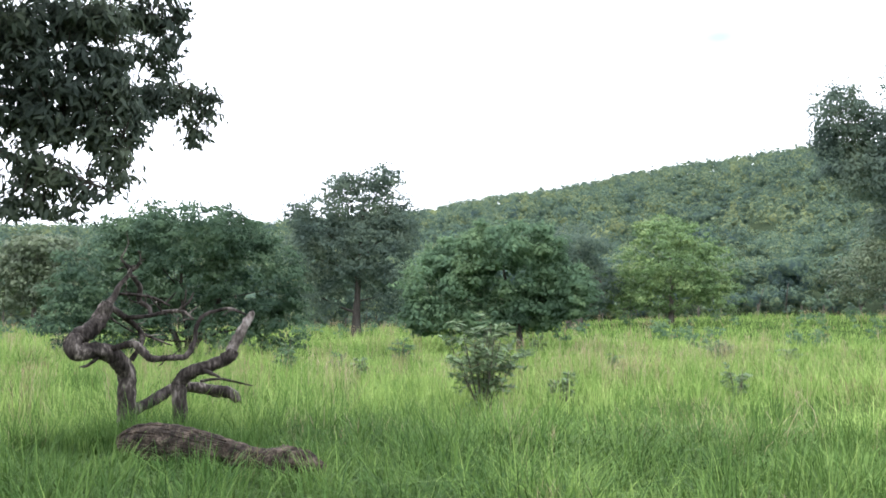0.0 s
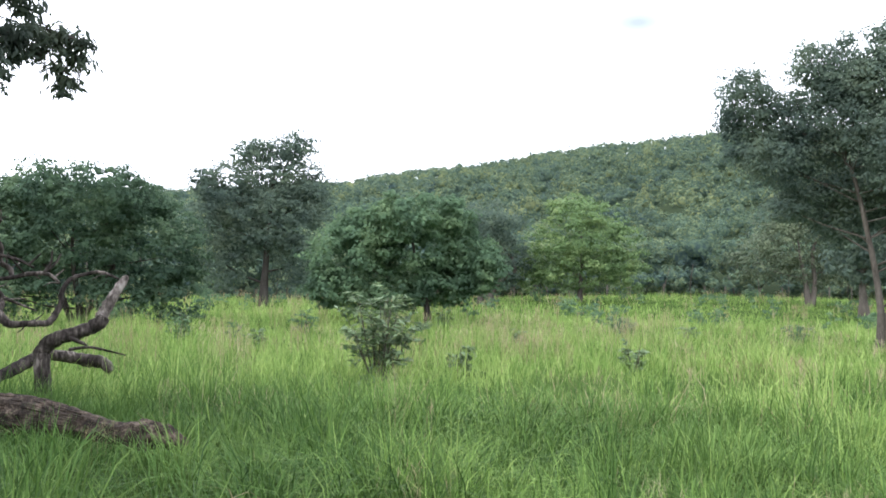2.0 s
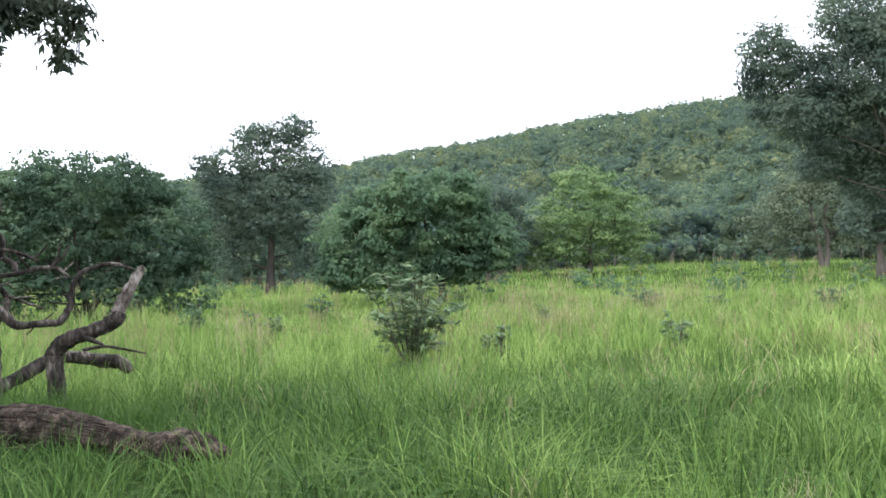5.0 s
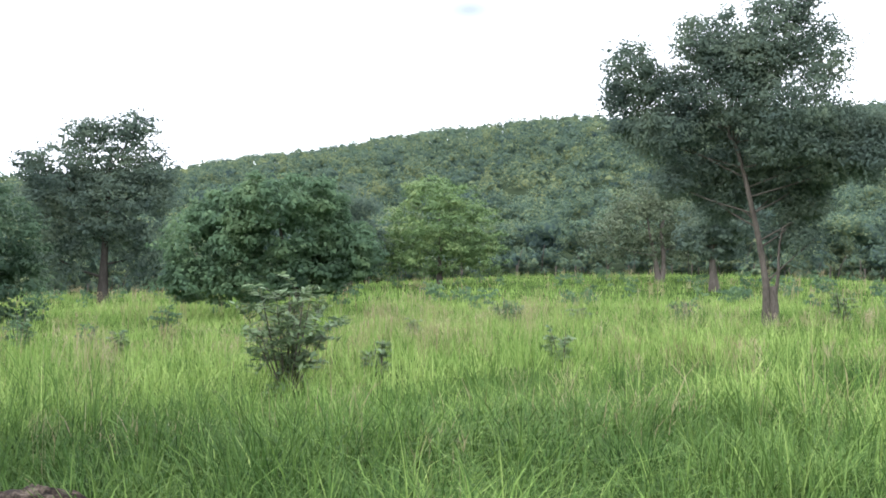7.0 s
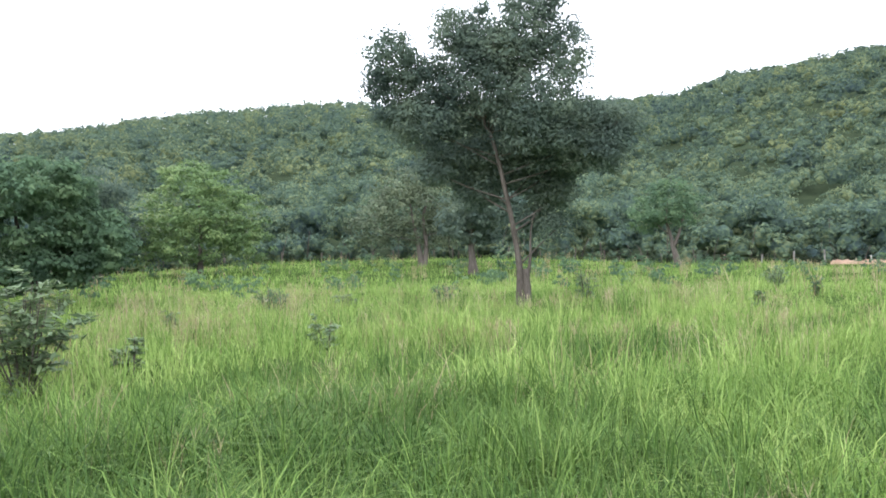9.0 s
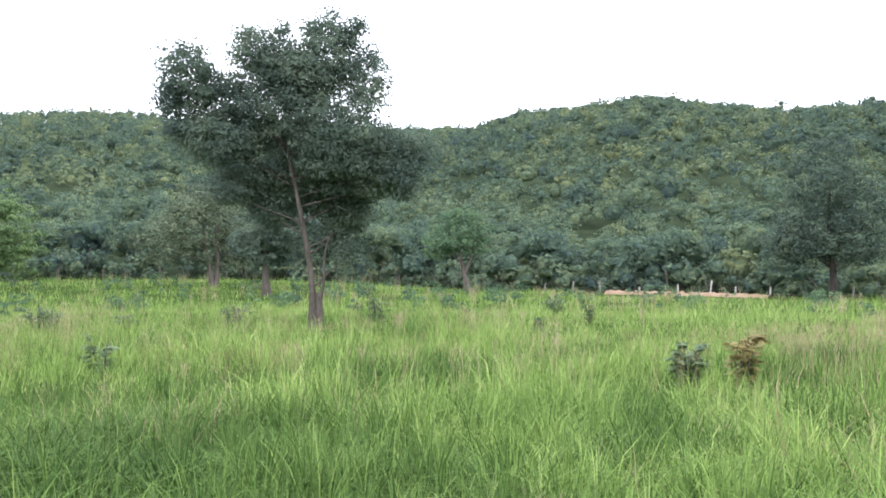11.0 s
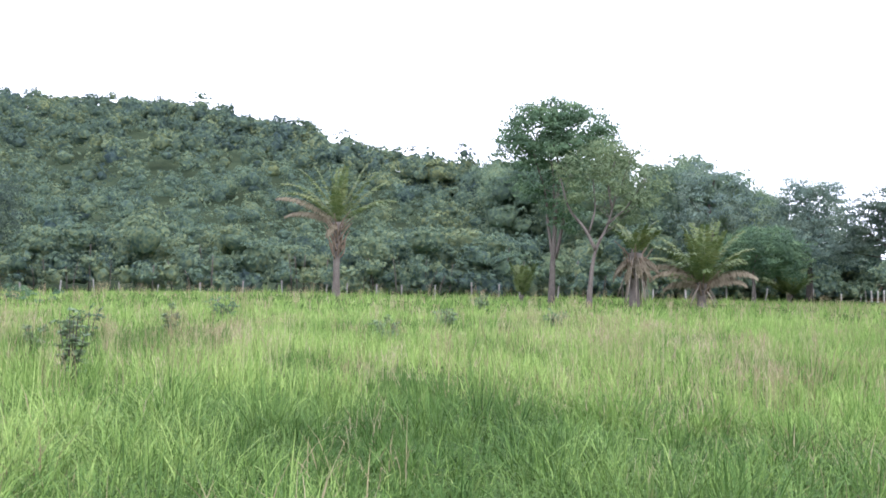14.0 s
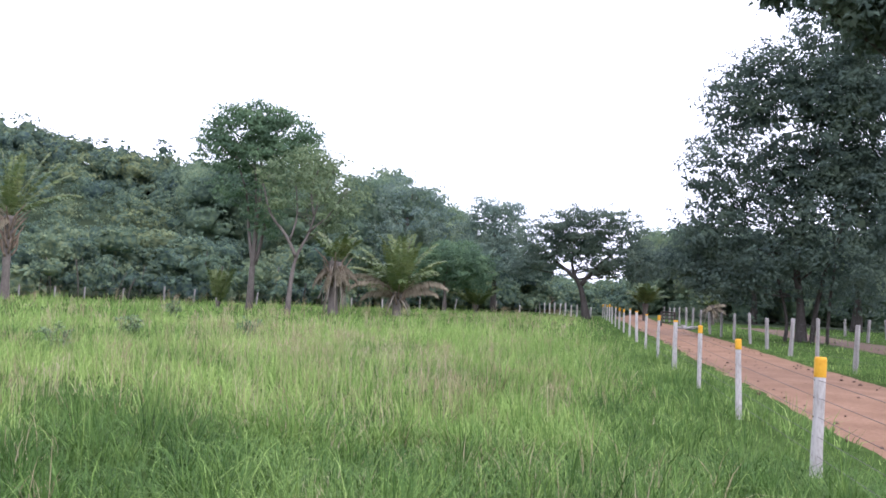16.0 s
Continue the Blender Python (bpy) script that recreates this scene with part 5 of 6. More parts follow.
FAR_SHRUBS = [(8.8, 28.4, 0.8, 0.5), (28.2, 24.3, 0.9, 0.5), (23.9, 19.6, 0.85, 0.35), (30.1, 25.9, 1.0, 0.7), (18.3, 17.4, 0.7, 0.3), (21.4, 7.0, 1.0, 0.4), (24.0, 5.5, 1.05, 0.4), (18.4, 7.3, 0.8, 0.35), (32.8, 4.9, 1.0, 0.8), (28.4, -2.7, 0.95, 0.6), (42.5, -6.9, 1.1, 0.6), (28.2, -6.4, 0.8, 0.5), (21.7, -0.1, 0.8, 0.5)]
for i, (x, y, h, r) in enumerate(SHRUBS + FAR_SHRUBS):
    shrub("pasture_shrub", x, y, h * 0.8, r * 0.75, 5 if r < 0.45 else 8, L_SHRUB if i % 3 else L_GREEN, "low leafy shrub growing among the grass", 70 + i, leaf=0.11, pairs=5, long=2.0, group="pasture shrubs")


def low_growth():
    """Far scrub in the pasture, too small to count."""
    rng = np.random.default_rng(77)
    p = scatter_ring(rng, 30, -75, 34, 72, 4.0)
    p = p[(rng.random(len(p)) < 0.55) & (p[:, 2] < field_edge(p[:, 0], p[:, 1]) - 4)]
    lobes = []
    for x, y, r, a in p:
        w = rng.uniform(0.25, 0.7)
        lobes.append((x, y, zl(x, y) + 0.3 + 0.25 * w, w, w, 0.3 + 0.2 * w))
    v, f = crown_leaves(rng, lobes, 130 * len(lobes), 0.15, 0.2, 0.4, 0.0, 1.8, 15)
    tagged(part("pasture_scrub", v, f, L_GREEN), "scattered low scrub in the far pasture", "scrub", kind="stuff")


low_growth()


# ---- fences ----
def post_mesh(rng, h, w, lean=0.02, cut=0.0):
    """A rough squared post with chamfered arrises."""
    c = 0.22
    ring = [(-1, -1 + c), (-1 + c, -1), (1 - c, -1), (1, -1 + c), (1, 1 - c), (1 - c, 1), (-1 + c, 1), (-1, 1 - c)]
    ring = np.array(ring)
    lx, ly = rng.normal(size=2) * lean
    levels = [-0.3, 0.0, 0.25 * h, 0.5 * h, 0.75 * h, h - 0.02, h]
    vs = []
    for i, z in enumerate(levels):
        s = w * 0.5 * (1.06 - 0.12 * max(z, 0) / h) * (0.86 if i == len(levels) - 1 else 1) * (1 + rng.normal() * 0.03)
        vs.append(np.column_stack([ring * s + np.array([lx, ly]) * z + rng.normal(size=(8, 2)) * 0.003, np.full(8, z)]))
    v = np.concatenate(vs)
    f = [(i * 8 + j, i * 8 + (j + 1) % 8, (i + 1) * 8 + (j + 1) % 8, (i + 1) * 8 + j) for i in range(len(levels) - 1) for j in range(8)]
    t = (len(levels) - 1) * 8
    f += [(t, t + 1, t + 2, t + 3), (t, t + 3, t + 4, t + 7), (t + 4, t + 5, t + 6, t + 7)]
    return v, np.array(f), (lx, ly)


def wire(points, r):
    return tube([(*p, r) for p in points], 4, 1)


def build_road_fence():
    rng = np.random.default_rng(81)
    e = thing("road_fence", *ROAD_AT, 0.0, "row of grey-white posts with orange-painted tops beside the track", "fence")
    ang = math.atan2(ROAD_U[1], ROAD_U[0])
    tops = []
    for i in range(-4, 16):
        s = i * 4.2 + 0.045 * max(i, 0) ** 2
        p = ROAD_AT + ROAD_U * s
        z = zl(*p)
        h = 1.27 + rng.normal() * 0.035
        w = 0.1 if i % 3 == 0 else 0.08
        v, f, lean = post_mesh(rng, h, w)
        ob = part("post", v, f, M_POST, e)
        ob.location = (*(p - ROAD_AT), z)
        ob.rotation_euler = (0, 0, ang + rng.normal() * 0.06)
        th = 0.04 if i in (3, 5, 6, 7, 10, 11, 14) else 0.2 if i % 3 == 0 else 0.15
        c = np.array([(-1, -0.78), (-0.78, -1), (0.78, -1), (1, -0.78), (1, 0.78), (0.78, 1), (-0.78, 1), (-1, 0.78)]) * (w * 0.5 * 0.985 + 0.004)
        lv = [h - th, h - 0.02, h + 0.006]
        tv = np.concatenate([np.column_stack([c * (0.88 if k == 2 else 1.0) + np.array(lean) * q, np.full(8, q)]) for k, q in enumerate(lv)])
        tf = [(k * 8 + j, k * 8 + (j + 1) % 8, (k + 1) * 8 + (j + 1) % 8, (k + 1) * 8 + j) for k in range(2) for j in range(8)]
        tf += [(16, 17, 18, 19), (16, 19, 20, 23), (20, 21, 22, 23)]
        part("painted_top", tv, np.array(tf), M_ORANGE, ob, "orange-painted post top")
        if i < 6:
            for q in (0.22, 0.42, 0.62, 0.82, 1.0):
                a = np.linspace(0, 2 * np.pi, 8, endpoint=False)
                for side in (1,):
                    hv = np.column_stack([np.cos(a) * 0.011, np.full(8, side * (w * 0.5 + 0.003)), q + np.sin(a) * 0.011]) + np.array([lean[0] * q, lean[1] * q, 0])
                    hv = np.vstack([hv, hv + np.array([0, -0.012, 0])])
                    hf = [(k, (k + 1) % 8, 8 + (k + 1) % 8, 8 + k) for k in range(8)] + [(0, 1, 2, 3), (0, 3, 4, 7), (4, 5, 6, 7)]
                    part("wire_hole", hv, np.array(hf), M_HOLE, ob)
        tops.append((p - ROAD_AT, z))
    for q in (0.22, 0.42, 0.62, 0.82, 1.0):
        v, f = wire([(*p, z + q) for p, z in tops], 0.0006)
        part("wire", v, f, M_WIRE, e)


def build_far_side_fence():
    rng = np.random.default_rng(82)
    at = ROAD_AT + ROAD_N * 5.25
    e = thing("roadside_fence", *at, 0.0, "row of bleached grey posts across the track", "fence")
    tops = []
    for i in range(-3, 19):
        s = 0.97 + i * 3.75
        p = ROAD_AT + ROAD_U * s + ROAD_N * (5.25 + rng.normal() * 0.05)
        h = 1.32 + rng.normal() * 0.06
        v, f, lean = post_mesh(rng, h, 0.09 + rng.uniform(0, 0.03), 0.03)
        ob = part("post", v, f, M_POST_OLD, e)
        ob.location = (*(p - at), zl(*p))
        tops.append((p - at, zl(*p)))
    for q in (0.35, 0.65, 0.95, 1.2):
        v, f = wire([(*p, z + q) for p, z in tops], 0.003)
        part("wire", v, f, M_WIRE, e)
    at = ROAD_AT + ROAD_N * 15
    e = thing("yard_fence", *at, 0.0, "sparse old posts beyond the bare patch", "fence")
    for i in range(9):
        p = ROAD_AT + ROAD_U * (14 + i * 4.6) + ROAD_N * (15 + rng.normal() * 0.6)
        v, f, lean = post_mesh(rng, 1.3 + rng.normal() * 0.1, 0.13, 0.05)
        part("post", v, f, M_POST_OLD, e).location = (*(p - at), zl(*p))


def build_far_fence():
    rng = np.random.default_rng(83)
    e = thing("far_fence", 60.0, 30.0, 0.0, "long line of pale posts along the wood's edge", "fence")
    a = 28.0
    line = []
    while a > -124:
        r = np.interp(a, FENCE_YAW, FENCE_R) + 0.4
        p = np.array([-math.sin(radians(a)) * r, math.cos(radians(a)) * r + 1.6])
        z = zl(*p)
        v, f, lean = post_mesh(rng, 0.9 + rng.normal() * 0.12, 0.08 + rng.uniform(0, 0.05), 0.06)
        part("post", v, f, M_POST if -66 < a < -55 or a < -112 else M_BARK if a > -50 else M_POST_OLD, e).location = (p[0] - 60, p[1] - 30, z)
        line.append((p[0] - 60, p[1] - 30, z))
        a -= math.degrees(rng.uniform(1.6, 3.6) * (0.5 if a < -123 else 1.0) / r)
    for q in (0.5, 0.8, 1.1):
        v, f = wire([(x, y, z + q) for x, y, z in line], 0.004)
        part("wire", v, f, M_WIRE, e)


def build_corner_fence():
    rng = np.random.default_rng(84)
    e = thing("corner_fence", 58.7, -45.1, 0.0, "row of short whitish posts leading away from the fence corner", "fence")
    for i in range(11):
        p = np.array([58.7, -45.1]) + np.array([19.3, -7.9]) * i / 10
        v, f, lean = post_mesh(rng, 1.1 + rng.normal() * 0.05, 0.12, 0.03)
        part("post", v, f, M_POST, e).location = (p[0] - 58.7, p[1] + 45.1, zl(*p))


def road_litter():
    """Clods, stones and dry dung along the track's middle and edges."""
    rng = np.random.default_rng(85)
    pieces = []
    for _ in range(260):
        s = rng.uniform(-6, 45)
        off = rng.choice([1.5, 2.75, 4.1]) + rng.normal() * 0.22
        x, y = ROAD_AT + ROAD_U * s + ROAD_N * off
        r = rng.uniform(0.012, 0.045)
        d = rng.uniform(0, 6.28)
        c = np.array([x, y, zl(x, y) + 0.03])
        h = np.array([np.cos(d), np.sin(d), 0.1]) * r
        pieces.append(tube([(*(c - h), r * 0.5), (*c, r), (*(c + h), r * 0.45)], 6, 1, 0.25, rng))
    v, f = joined(pieces)
    tagged(part("road_litter", v, f, M_SOIL_DARK), "dark clods and stones scattered on the track", "stones", kind="stuff")


build_road_fence()
build_corner_fence()
road_litter()
build_far_side_fence()
build_far_fence()


# ---- small things by the road's end ----
def box(cx, cy, cz, sx, sy, sz, b=0.01):
    """A box with chamfered edges all round its top and sides."""
    c = np.array([(-1, -1), (1, -1), (1, 1), (-1, 1)])
    lv = [(-sz / 2, 1 - b), (-sz / 2 + b, 1), (sz / 2 - b, 1), (sz / 2, 1 - b)]
    v = np.concatenate([np.column_stack([c * np.array([sx, sy]) / 2 * k, np.full(4, z)]) for z, k in lv]) + np.array([cx, cy, cz])
    f = [(i * 4 + j, i * 4 + (j + 1) % 4, (i + 1) * 4 + (j + 1) % 4, (i + 1) * 4 + j) for i in range(3) for j in range(4)]
    f += [(3, 2, 1, 0), (12, 13, 14, 15)]
    return v, np.array(f)


def build_gate():
    x, y = 44.5, -40.5
    e = thing("wooden_gate", x, y, zl(x, y), "dark weathered wooden rail gate", "gate")
    e.rotation_euler = (0, 0, radians(40))
    for u in (-0.45, 0.45):
        part("upright", *box(u, 0, 0.5, 0.12, 0.12, 1.1), M_BARK_DARK, e)
    for z in (0.3, 0.55, 0.8, 1.0):
        part("rail", *box(0, 0.02, z, 0.95, 0.05, 0.09), M_BARK_DARK, e)


def build_pile():
    rng = np.random.default_rng(91)
    x, y = 41.5, -39.3
    e = thing("brushwood_pile", x, y, zl(x, y), "heap of pale cut branches", "wood pile")
    for i in range(26):
        a = rng.uniform(0, np.pi)
        l = rng.uniform(0.3, 0.7)
        c = rng.normal(size=3) * np.array([0.32, 0.32, 0.0]) + [0, 0, rng.uniform(0.03, 0.22)]
        d = np.array([np.cos(a), np.sin(a), rng.normal() * 0.12]) * l / 2
        v, f = tube([(*(c - d), 0.04), (*c, 0.045), (*(c + d), 0.03)], 6, 2, 0.1, rng)
        part("branch", v, f, M_POST_OLD, e)


def build_hut():
    x, y = 80.0, -56.5
    e = thing("shed", x, y, zl(x, y), "low shed with a brown thatched roof", "shed")
    e.rotation_euler = (0, 0, radians(-35))
    part("wall", *box(0, 0, 0.45, 3.0, 2.4, 1.1), M_WOOD, e)
    v = np.array([(-1.9, -1.6, 1.0), (1.9, -1.6, 1.0), (1.9, 1.6, 1.0), (-1.9, 1.6, 1.0), (-1.5, 0, 1.75), (1.5, 0, 1.75), (-1.9, -1.6, 0.9), (1.9, -1.6, 0.9), (1.9, 1.6, 0.9), (-1.9, 1.6, 0.9)])
    quads = np.array([(0, 1, 5, 4), (2, 3, 4, 5), (6, 7, 1, 0), (7, 8, 2, 1), (8, 9, 3, 2), (9, 6, 0, 3), (9, 8, 7, 6)])
    tris = np.array([(1, 2, 5), (3, 0, 4)])
    part("roof", v, (quads, tris), M_THATCH, e)


build_gate()
build_pile()
build_hut()

# ---- grass ----
def patches(x, y, scale, seed):
    """A soft uneven pattern from 0 to 1."""
    rng = np.random.default_rng(seed)
    out = np.zeros_like(x)
    for k in range(7):
        a = rng.uniform(0, 2 * np.pi)
        q = scale * (0.6 + 0.35 * k)
        out += np.sin((x * np.cos(a) + y * np.sin(a)) * q + rng.uniform(0, 6.28) + 1.3 * np.sin(x * q * 0.37 + k)) / (1 + 0.35 * k)
    return 1 / (1 + np.exp(-1.1 * out))


def off_road(x, y):
    return (x - ROAD_AT[0]) * ROAD_N[0] + (y - ROAD_AT[1]) * ROAD_N[1]


def stand_height(x, y):
    """How tall the grass stands at a place."""
    h = 0.33 + 0.36 * patches(x, y, 0.55, 3) * (0.65 + 0.5 * patches(x, y, 0.13, 4))
    # hummocks with hollows between
    h = h * (0.68 + 0.64 * patches(x, y, 1.7, 77))
    off = off_road(x, y)
    low = step01((off + 2.6) / 2.0)
    h = h * (1 - low) + (0.14 + 0.2 * patches(x, y, 1.4, 78)) * low
    # trodden and shaded round the log
    t = np.clip(((x + 3.45) * 2.4 + (y - 9.1) * -1.7) / 8.65, 0, 1)
    d = np.hypot(x + 3.45 - 2.4 * t, y - 9.1 + 1.7 * t)
    near_log = np.exp(-(np.maximum(d - 0.3, 0) / 0.62) ** 2)
    a, r = yaw_of(x, y), np.hypot(x, y - 1.6)
    h = h * (1 - 0.75 * step01((r - field_edge(x, y) + 13) / 6) * step01((-a - 52) / 3) * step01((a + 69) / 3))
    snag = np.exp(-((x + 3.3) ** 2 / 2.4 + (y - 9.5) ** 2 / 0.5))
    return h * (1 - 0.69 * near_log) + 0.3 * snag * (1 - near_log)


def blades(rng, x, y, h, lean, width, azimuth, levels):
    n = len(x)
    z = land(x, y)
    t = np.linspace(0, 1, levels)
    dx, dy = np.cos(azimuth), np.sin(azimuth)
    tw = azimuth + np.pi / 2 + rng.normal(size=n) * 0.5
    sx, sy = np.cos(tw), np.sin(tw)
    bend = np.minimum(lean / (h + 1e-6), 1.4)
    v = np.empty((n, levels, 2, 3))
    for i, q in enumerate(t):
        cx = x + dx * lean * q ** 1.8
        cy = y + dy * lean * q ** 1.8
        cz = z - 0.02 + h * (q - 0.38 * bend * q ** 3)
        w = width * 0.5 * (1.0 if i == 0 else max(0.1, 1 - 0.9 * q ** 1.6) * 1.1)
        v[:, i, 0] = np.column_stack([cx - sx * w, cy - sy * w, cz])
        v[:, i, 1] = np.column_stack([cx + sx * w, cy + sy * w, cz])
    k = np.arange(n)[:, None] * levels * 2 + np.arange(levels - 1)[None, :] * 2
    f = np.stack([k, k + 1, k + 3, k + 2], axis=-1).reshape(-1, 4)
    return v.reshape(-1, 3), f


def ring_points(rng, n, r0, r1, yaw0, yaw1):
    a = np.radians(rng.uniform(min(yaw0, yaw1), max(yaw0, yaw1), n))
    r = np.sqrt(rng.uniform(r0 * r0, r1 * r1, n))
    return -np.sin(a) * r, np.cos(a) * r + 1.6


def sward(rng, tufts, per, r0, r1, yaw0, yaw1, width, levels, sigma, tall=1.0, arch=1.0, open_ground=1.0):
    """Tufts of blades between two ranges, tall in their middle and arching outwards."""
    x, y = ring_points(rng, tufts, r0, r1, yaw0, yaw1)
    off = off_road(x, y)
    keep = ((off < 0.95) | (off > 4.75)) & (np.hypot(x, y - 1.6) < field_edge(x, y) + 1.5)
    mound = patches(x, y, 2.6, 31)
    keep &= mound > (0.16 + 0.3 * rng.random(len(x))) * open_ground
    keep &= ~((off > 9.3) & (off < 13.7) & (rng.random(len(x)) < 0.8))
    x, y = x[keep], y[keep]
    n = len(x)
    ts = np.exp(rng.normal(size=n) * 0.3) * ((0.22 + 1.3 * mound[keep]) if open_ground else (0.6 + 0.6 * mound[keep]))
    ss = sigma * np.exp(rng.normal(size=n) * 0.35)
    ox, oy = rng.normal(size=n * per), rng.normal(size=n * per)
    rho = np.hypot(ox, oy)
    X = np.repeat(x, per) + ox * np.repeat(ss, per)
    Y = np.repeat(y, per) + oy * np.repeat(ss, per)
    az = np.arctan2(oy, ox) + rng.normal(size=n * per) * 0.5
    H = stand_height(X, Y) * np.repeat(ts, per) * rng.uniform(0.65, 1.15, n * per) * tall * (1.22 - 0.2 * np.minimum(rho, 3))
    L = H * arch * (0.15 + 0.35 * rho * rng.uniform(0.4, 1.3, n * per))
    H = np.minimum(H, np.where(np.hypot(X, Y - 1.3) < 3.4, 0.45, 0.85))
    W = width * rng.uniform(0.7, 1.3, n * per)
    tone = np.clip(rng.normal(0.48 if r1 < 12 else 0.64 if r0 < 40 else 0.54, 0.24 if r1 < 25 else 0.14, n) + 0.5 * (patches(x, y, 0.9, 44) - 0.5), 0, 1)
    return X, Y, H, np.minimum(L, H * 1.5), W, az, levels, np.repeat(tone, per)


def tussocks(rng, spacing, per, r0, r1, yaw0, yaw1, width, levels, sigma, tall):
    """Round clumps of long blades, upright in the middle and arching over at the rim."""
    p = scatter_ring(rng, yaw0, yaw1, r0, r1, spacing)
    x, y = p[:, 0], p[:, 1]
    off = off_road(x, y)
    keep = (off < 0.7) & (p[:, 2] < field_edge(x, y)) & (patches(x, y, 1.3, 33) > 0.1 + 0.2 * rng.random(len(x))) & (stand_height(x, y) > 0.13)
    x, y = x[keep], y[keep]
    n = len(x)
    size = np.clip(np.exp(rng.normal(size=n) * 0.28), 0.55, 1.6) * (0.4 + 1.4 * stand_height(x, y))
    ox, oy = rng.normal(size=n * per), rng.normal(size=n * per)
    rho = np.minimum(np.hypot(ox, oy), 2.6)
    q = np.repeat(size, per)
    X, Y = np.repeat(x, per) + ox * sigma * q, np.repeat(y, per) + oy * sigma * q
    az = np.arctan2(oy, ox) + rng.normal(size=n * per) * 0.9
    H = tall * q * rng.uniform(0.6, 1.15, n * per) * (1.1 - 0.2 * rho)
    L = H * (0.12 + 0.5 * rho * rng.uniform(0.2, 1.5, n * per))
    H = np.minimum(H, np.where(np.hypot(X, Y - 1.3) < 3.6, 0.45, 0.95))
    # hummocks toned lighter, hollows darker: light and shade painted into the colour
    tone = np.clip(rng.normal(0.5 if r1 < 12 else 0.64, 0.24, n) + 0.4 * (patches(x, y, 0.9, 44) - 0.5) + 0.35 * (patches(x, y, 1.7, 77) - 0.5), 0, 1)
    return X, Y, H, np.minimum(L, H * 1.3), width * rng.uniform(0.65, 1.3, n * per), az, levels, np.repeat(tone, per)


def build_grass():
    rng = np.random.default_rng(101)
    sets = [
        tussocks(rng, 0.54, 70, 3.4, 10.5, 34, -152, 0.0108, 4, 0.15, 0.5),
        tussocks(rng, 0.74, 36, 10.5, 24, 34, -152, 0.0138, 3, 0.2, 0.52),
        tussocks(rng, 1.0, 24, 24, 40, 34, -152, 0.022, 2, 0.26, 0.5),
        sward(rng, 9500, 6, 3.3, 10.5, 34, -152, 0.0105, 3, 0.1, 0.82, 2.2, 0.0),
        sward(rng, 11000, 6, 10.5, 24, 34, -152, 0.0135, 2, 0.16, 0.84, 1.0, 0.0),
        sward(rng, 7500, 6, 24, 40, 34, -152, 0.026, 2, 0.24, 0.78, 1.2, 0.0),
        sward(rng, 10500, 7, 40, 78, 34, -150, 0.048, 2, 0.5, 0.8, 1.0, 0.0),
        sward(rng, 1200, 8, 0.0, 3.4, 0, 360, 0.012, 2, 0.1),
        sward(rng, 2200, 6, 3.4, 30, 34, 208, 0.06, 2, 0.2),
        sward(rng, 4600, 9, 5.0, 34, -118, -152, 0.011, 2, 0.12, 0.8),
    ]
    # rank grass grown up round the dead tree and against the log
    for n, x0, x1, y0, y1, h0, h1 in ((2600, -4.7, -2.0, 9.0, 9.75, 0.4, 0.68), (520, -3.6, -0.9, 0.0, 0.0, 0.12, 0.26)):
        X = rng.uniform(x0, x1, n)
        Y = rng.uniform(y0, y1, n) if y1 else 8.25 - 0.70 * (X + 2.3) - rng.uniform(0.2, 0.6, n)
        H = rng.uniform(h0, h1, n) * (0.6 + 0.6 * patches(X, Y, 3.0, 9))
        sets.append((X, Y, H, H * rng.uniform(0.1, 0.8, n), rng.uniform(0.007, 0.012, n), rng.uniform(0, 6.28, n), 3, rng.uniform(0.1, 0.6, n)))
    bright, deep, dry = [], [], []
    bright_tone, deep_tone = [], []
    for X, Y, H, L, W, az, levels, tone in sets:
        far = np.hypot(X, Y - 1.6)
        p = patches(X, Y, 0.35, 294) + rng.normal(size=len(X)) * 0.06
        verge = 0.75 * step01((off_road(X, Y) + 3.0) / 2.4) > rng.random(len(X))
        # shade round the log, painted by choosing the darker grass there
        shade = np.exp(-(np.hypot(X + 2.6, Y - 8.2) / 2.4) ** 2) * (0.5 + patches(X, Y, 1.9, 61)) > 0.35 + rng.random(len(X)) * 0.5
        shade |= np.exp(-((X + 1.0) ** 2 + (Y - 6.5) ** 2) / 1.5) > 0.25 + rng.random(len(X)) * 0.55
        tuft = patches(X, Y, 1.0, 57)
        # low spots take the darker grass as painted shade between hummocks
        hollow_shade = (patches(X, Y, 1.7, 77) < 0.22 + 0.06 * rng.normal(size=len(X))) & (far < 24)
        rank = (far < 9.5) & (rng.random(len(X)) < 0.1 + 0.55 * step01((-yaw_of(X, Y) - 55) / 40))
        dm = rank | (((p > 0.84) | (tuft > 0.88) | hollow_shade) & (far < 30)) | verge | shade
        tawny = patches(X, Y, 1.5, 71) + 0.26 * step01((-yaw_of(X, Y) - 35) / 60) - 0.17 + 0.16 * step01((far - 26) / 16)
        sm = (tawny > 0.66) & (rng.random(len(X)) < np.where(far < 10.5, 0.07, 0.12)) & (off_road(X, Y) < -1.0) & ~shade
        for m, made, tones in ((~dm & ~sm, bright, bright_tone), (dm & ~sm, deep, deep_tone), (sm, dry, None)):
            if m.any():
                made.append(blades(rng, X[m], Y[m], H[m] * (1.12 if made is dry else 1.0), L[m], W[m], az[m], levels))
                if tones is not None:
                    tones.append(np.repeat(tone[m], levels * 2))
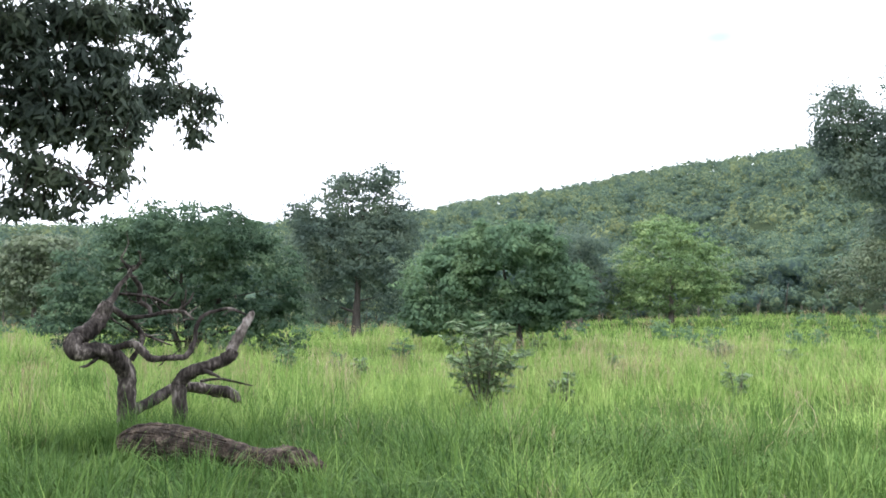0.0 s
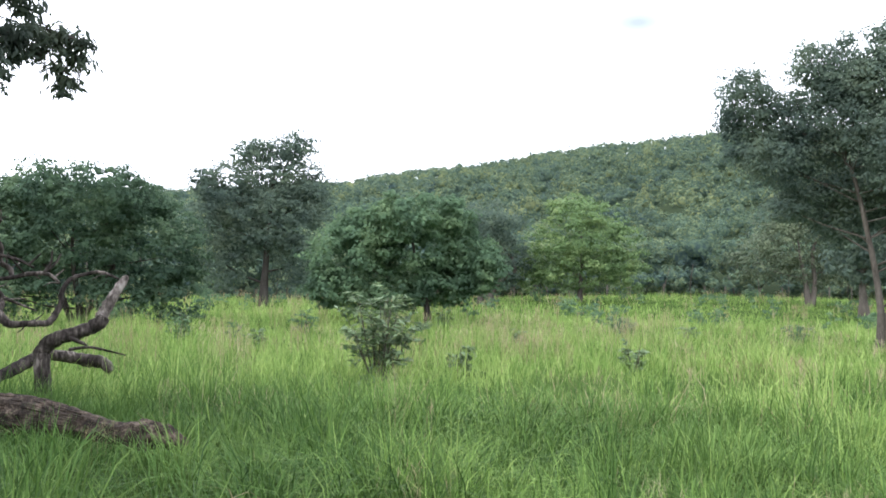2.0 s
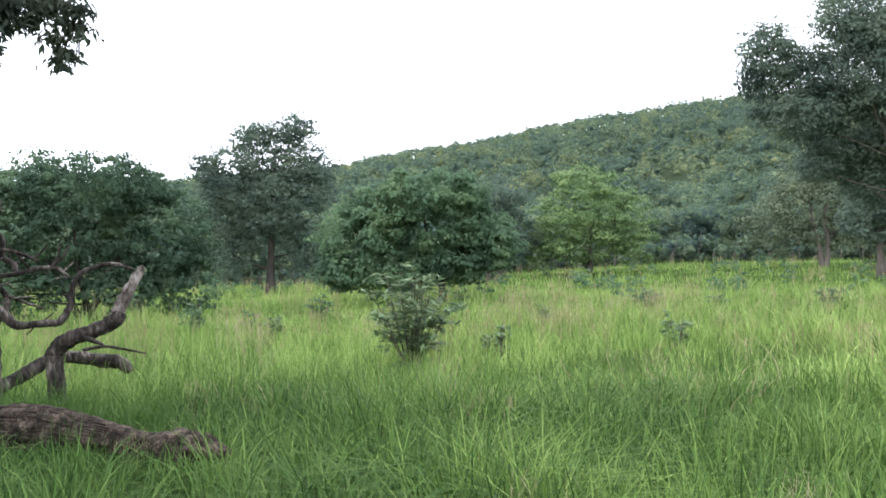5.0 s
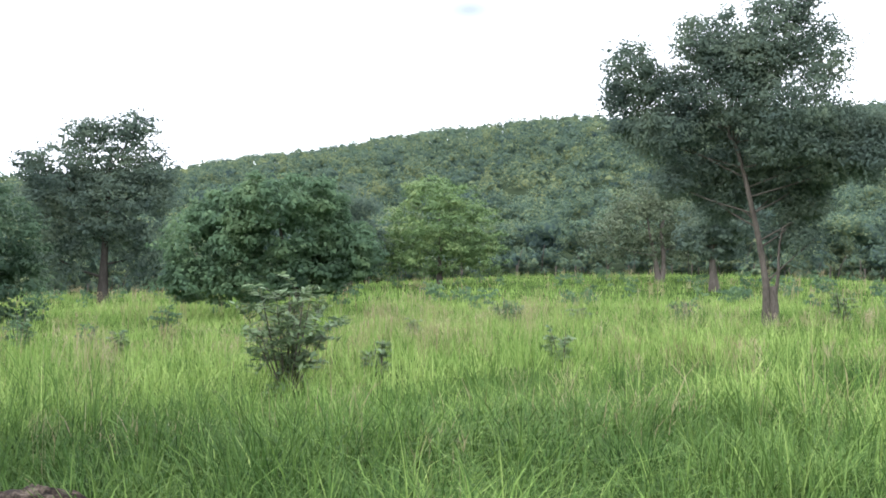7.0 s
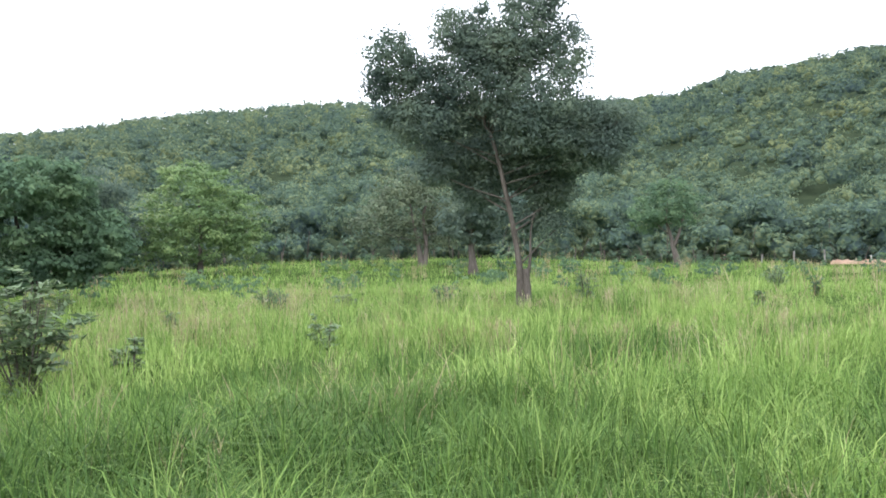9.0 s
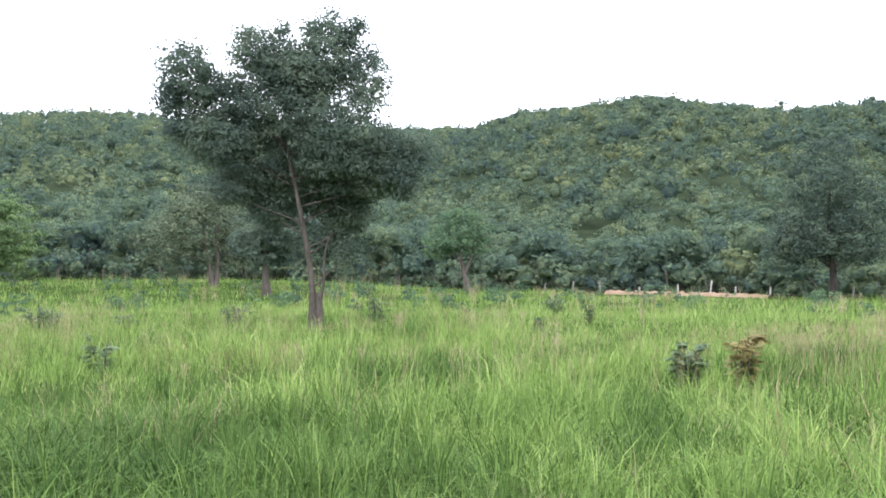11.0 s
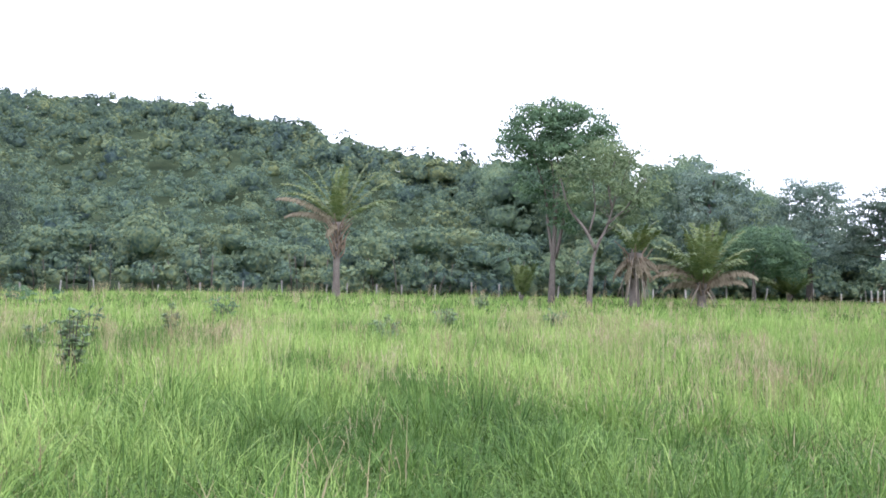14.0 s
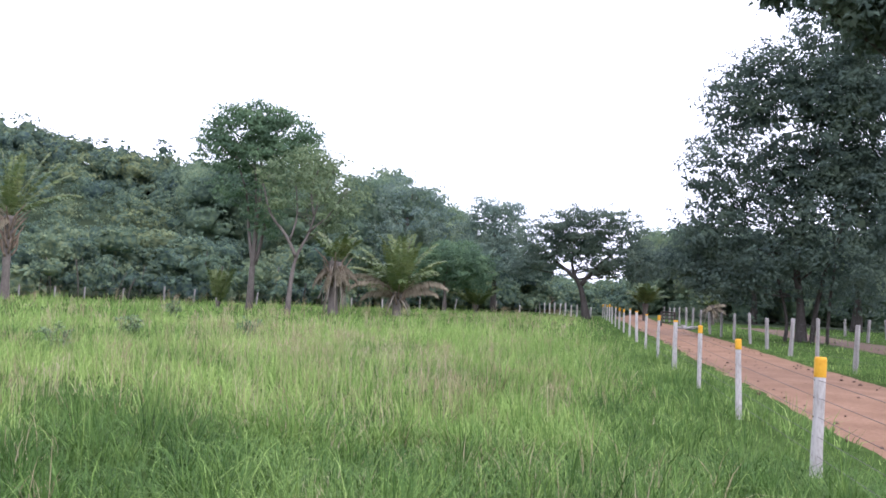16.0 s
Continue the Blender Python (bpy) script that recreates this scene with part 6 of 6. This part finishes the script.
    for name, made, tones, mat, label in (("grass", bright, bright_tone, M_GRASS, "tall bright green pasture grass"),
                                          ("dark_grass", deep, deep_tone, M_GRASS_DEEP_AND_SHADE, "patches of deeper green broad grass, its dark tone also painting shade in hollows and round the log")):
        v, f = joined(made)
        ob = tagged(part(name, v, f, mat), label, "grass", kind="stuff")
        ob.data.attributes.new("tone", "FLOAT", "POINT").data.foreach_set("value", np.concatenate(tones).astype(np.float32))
    # plumes of seed heads, several stalks together
    vs = dry
    for n, r0, r1, w, per in ((70, 3.8, 11, 0.004, 12), (1300, 11, 26, 0.0095, 12), (1900, 26, 74, 0.024, 8)):
        x, y = ring_points(rng, n, r0, r1, 32, -150)
        drift = patches(x, y, 0.8, 21) * (0.5 + 0.5 * patches(x, y, 0.2, 22)) + 0.06 * step01((-yaw_of(x, y) - 35) / 60)
        m = (drift > 0.3 + 0.3 * rng.random(n)) & (off_road(x, y) < -2.5)
        x, y = np.repeat(x[m], per), np.repeat(y[m], per)
        x, y = x + rng.normal(size=len(x)) * 0.11, y + rng.normal(size=len(x)) * 0.11
        h = stand_height(x, y) * rng.uniform(0.95, 1.4 if r0 > 5 else 1.15, len(x)) + 0.1
        az = rng.uniform(0, 6.28, len(x))
        lean = h * np.abs(rng.normal(0.14, 0.1, len(x)))
        vs.append(blades(rng, x, y, h, lean, np.full(len(x), w * 0.6), az, 3))
        k = 3
        X, Y, Hh = np.repeat(x, k), np.repeat(y, k), np.repeat(h, k)
        up = rng.uniform(0.7, 0.98, len(X))
        c = np.column_stack([X + np.repeat(np.cos(az) * lean, k) * up ** 1.8 + rng.normal(size=len(X)) * 0.012, Y + np.repeat(np.sin(az) * lean, k) * up ** 1.8 + rng.normal(size=len(X)) * 0.012, land(X, Y) + Hh * up])
        vs.append(leaf_cards(c, random_unit(rng, len(X)), np.column_stack([rng.normal(size=(len(X), 2)) * 0.2, np.ones(len(X))]), np.full(len(X), 0.12) * rng.uniform(0.6, 1.4, len(X)), np.full(len(X), w * 0.8)))
    v, f = joined(vs)
    tagged(part("dry_grass", v, f, M_STRAW), "dry straw-coloured blades and seed heads among the grass", "grass", kind="stuff")


build_grass()
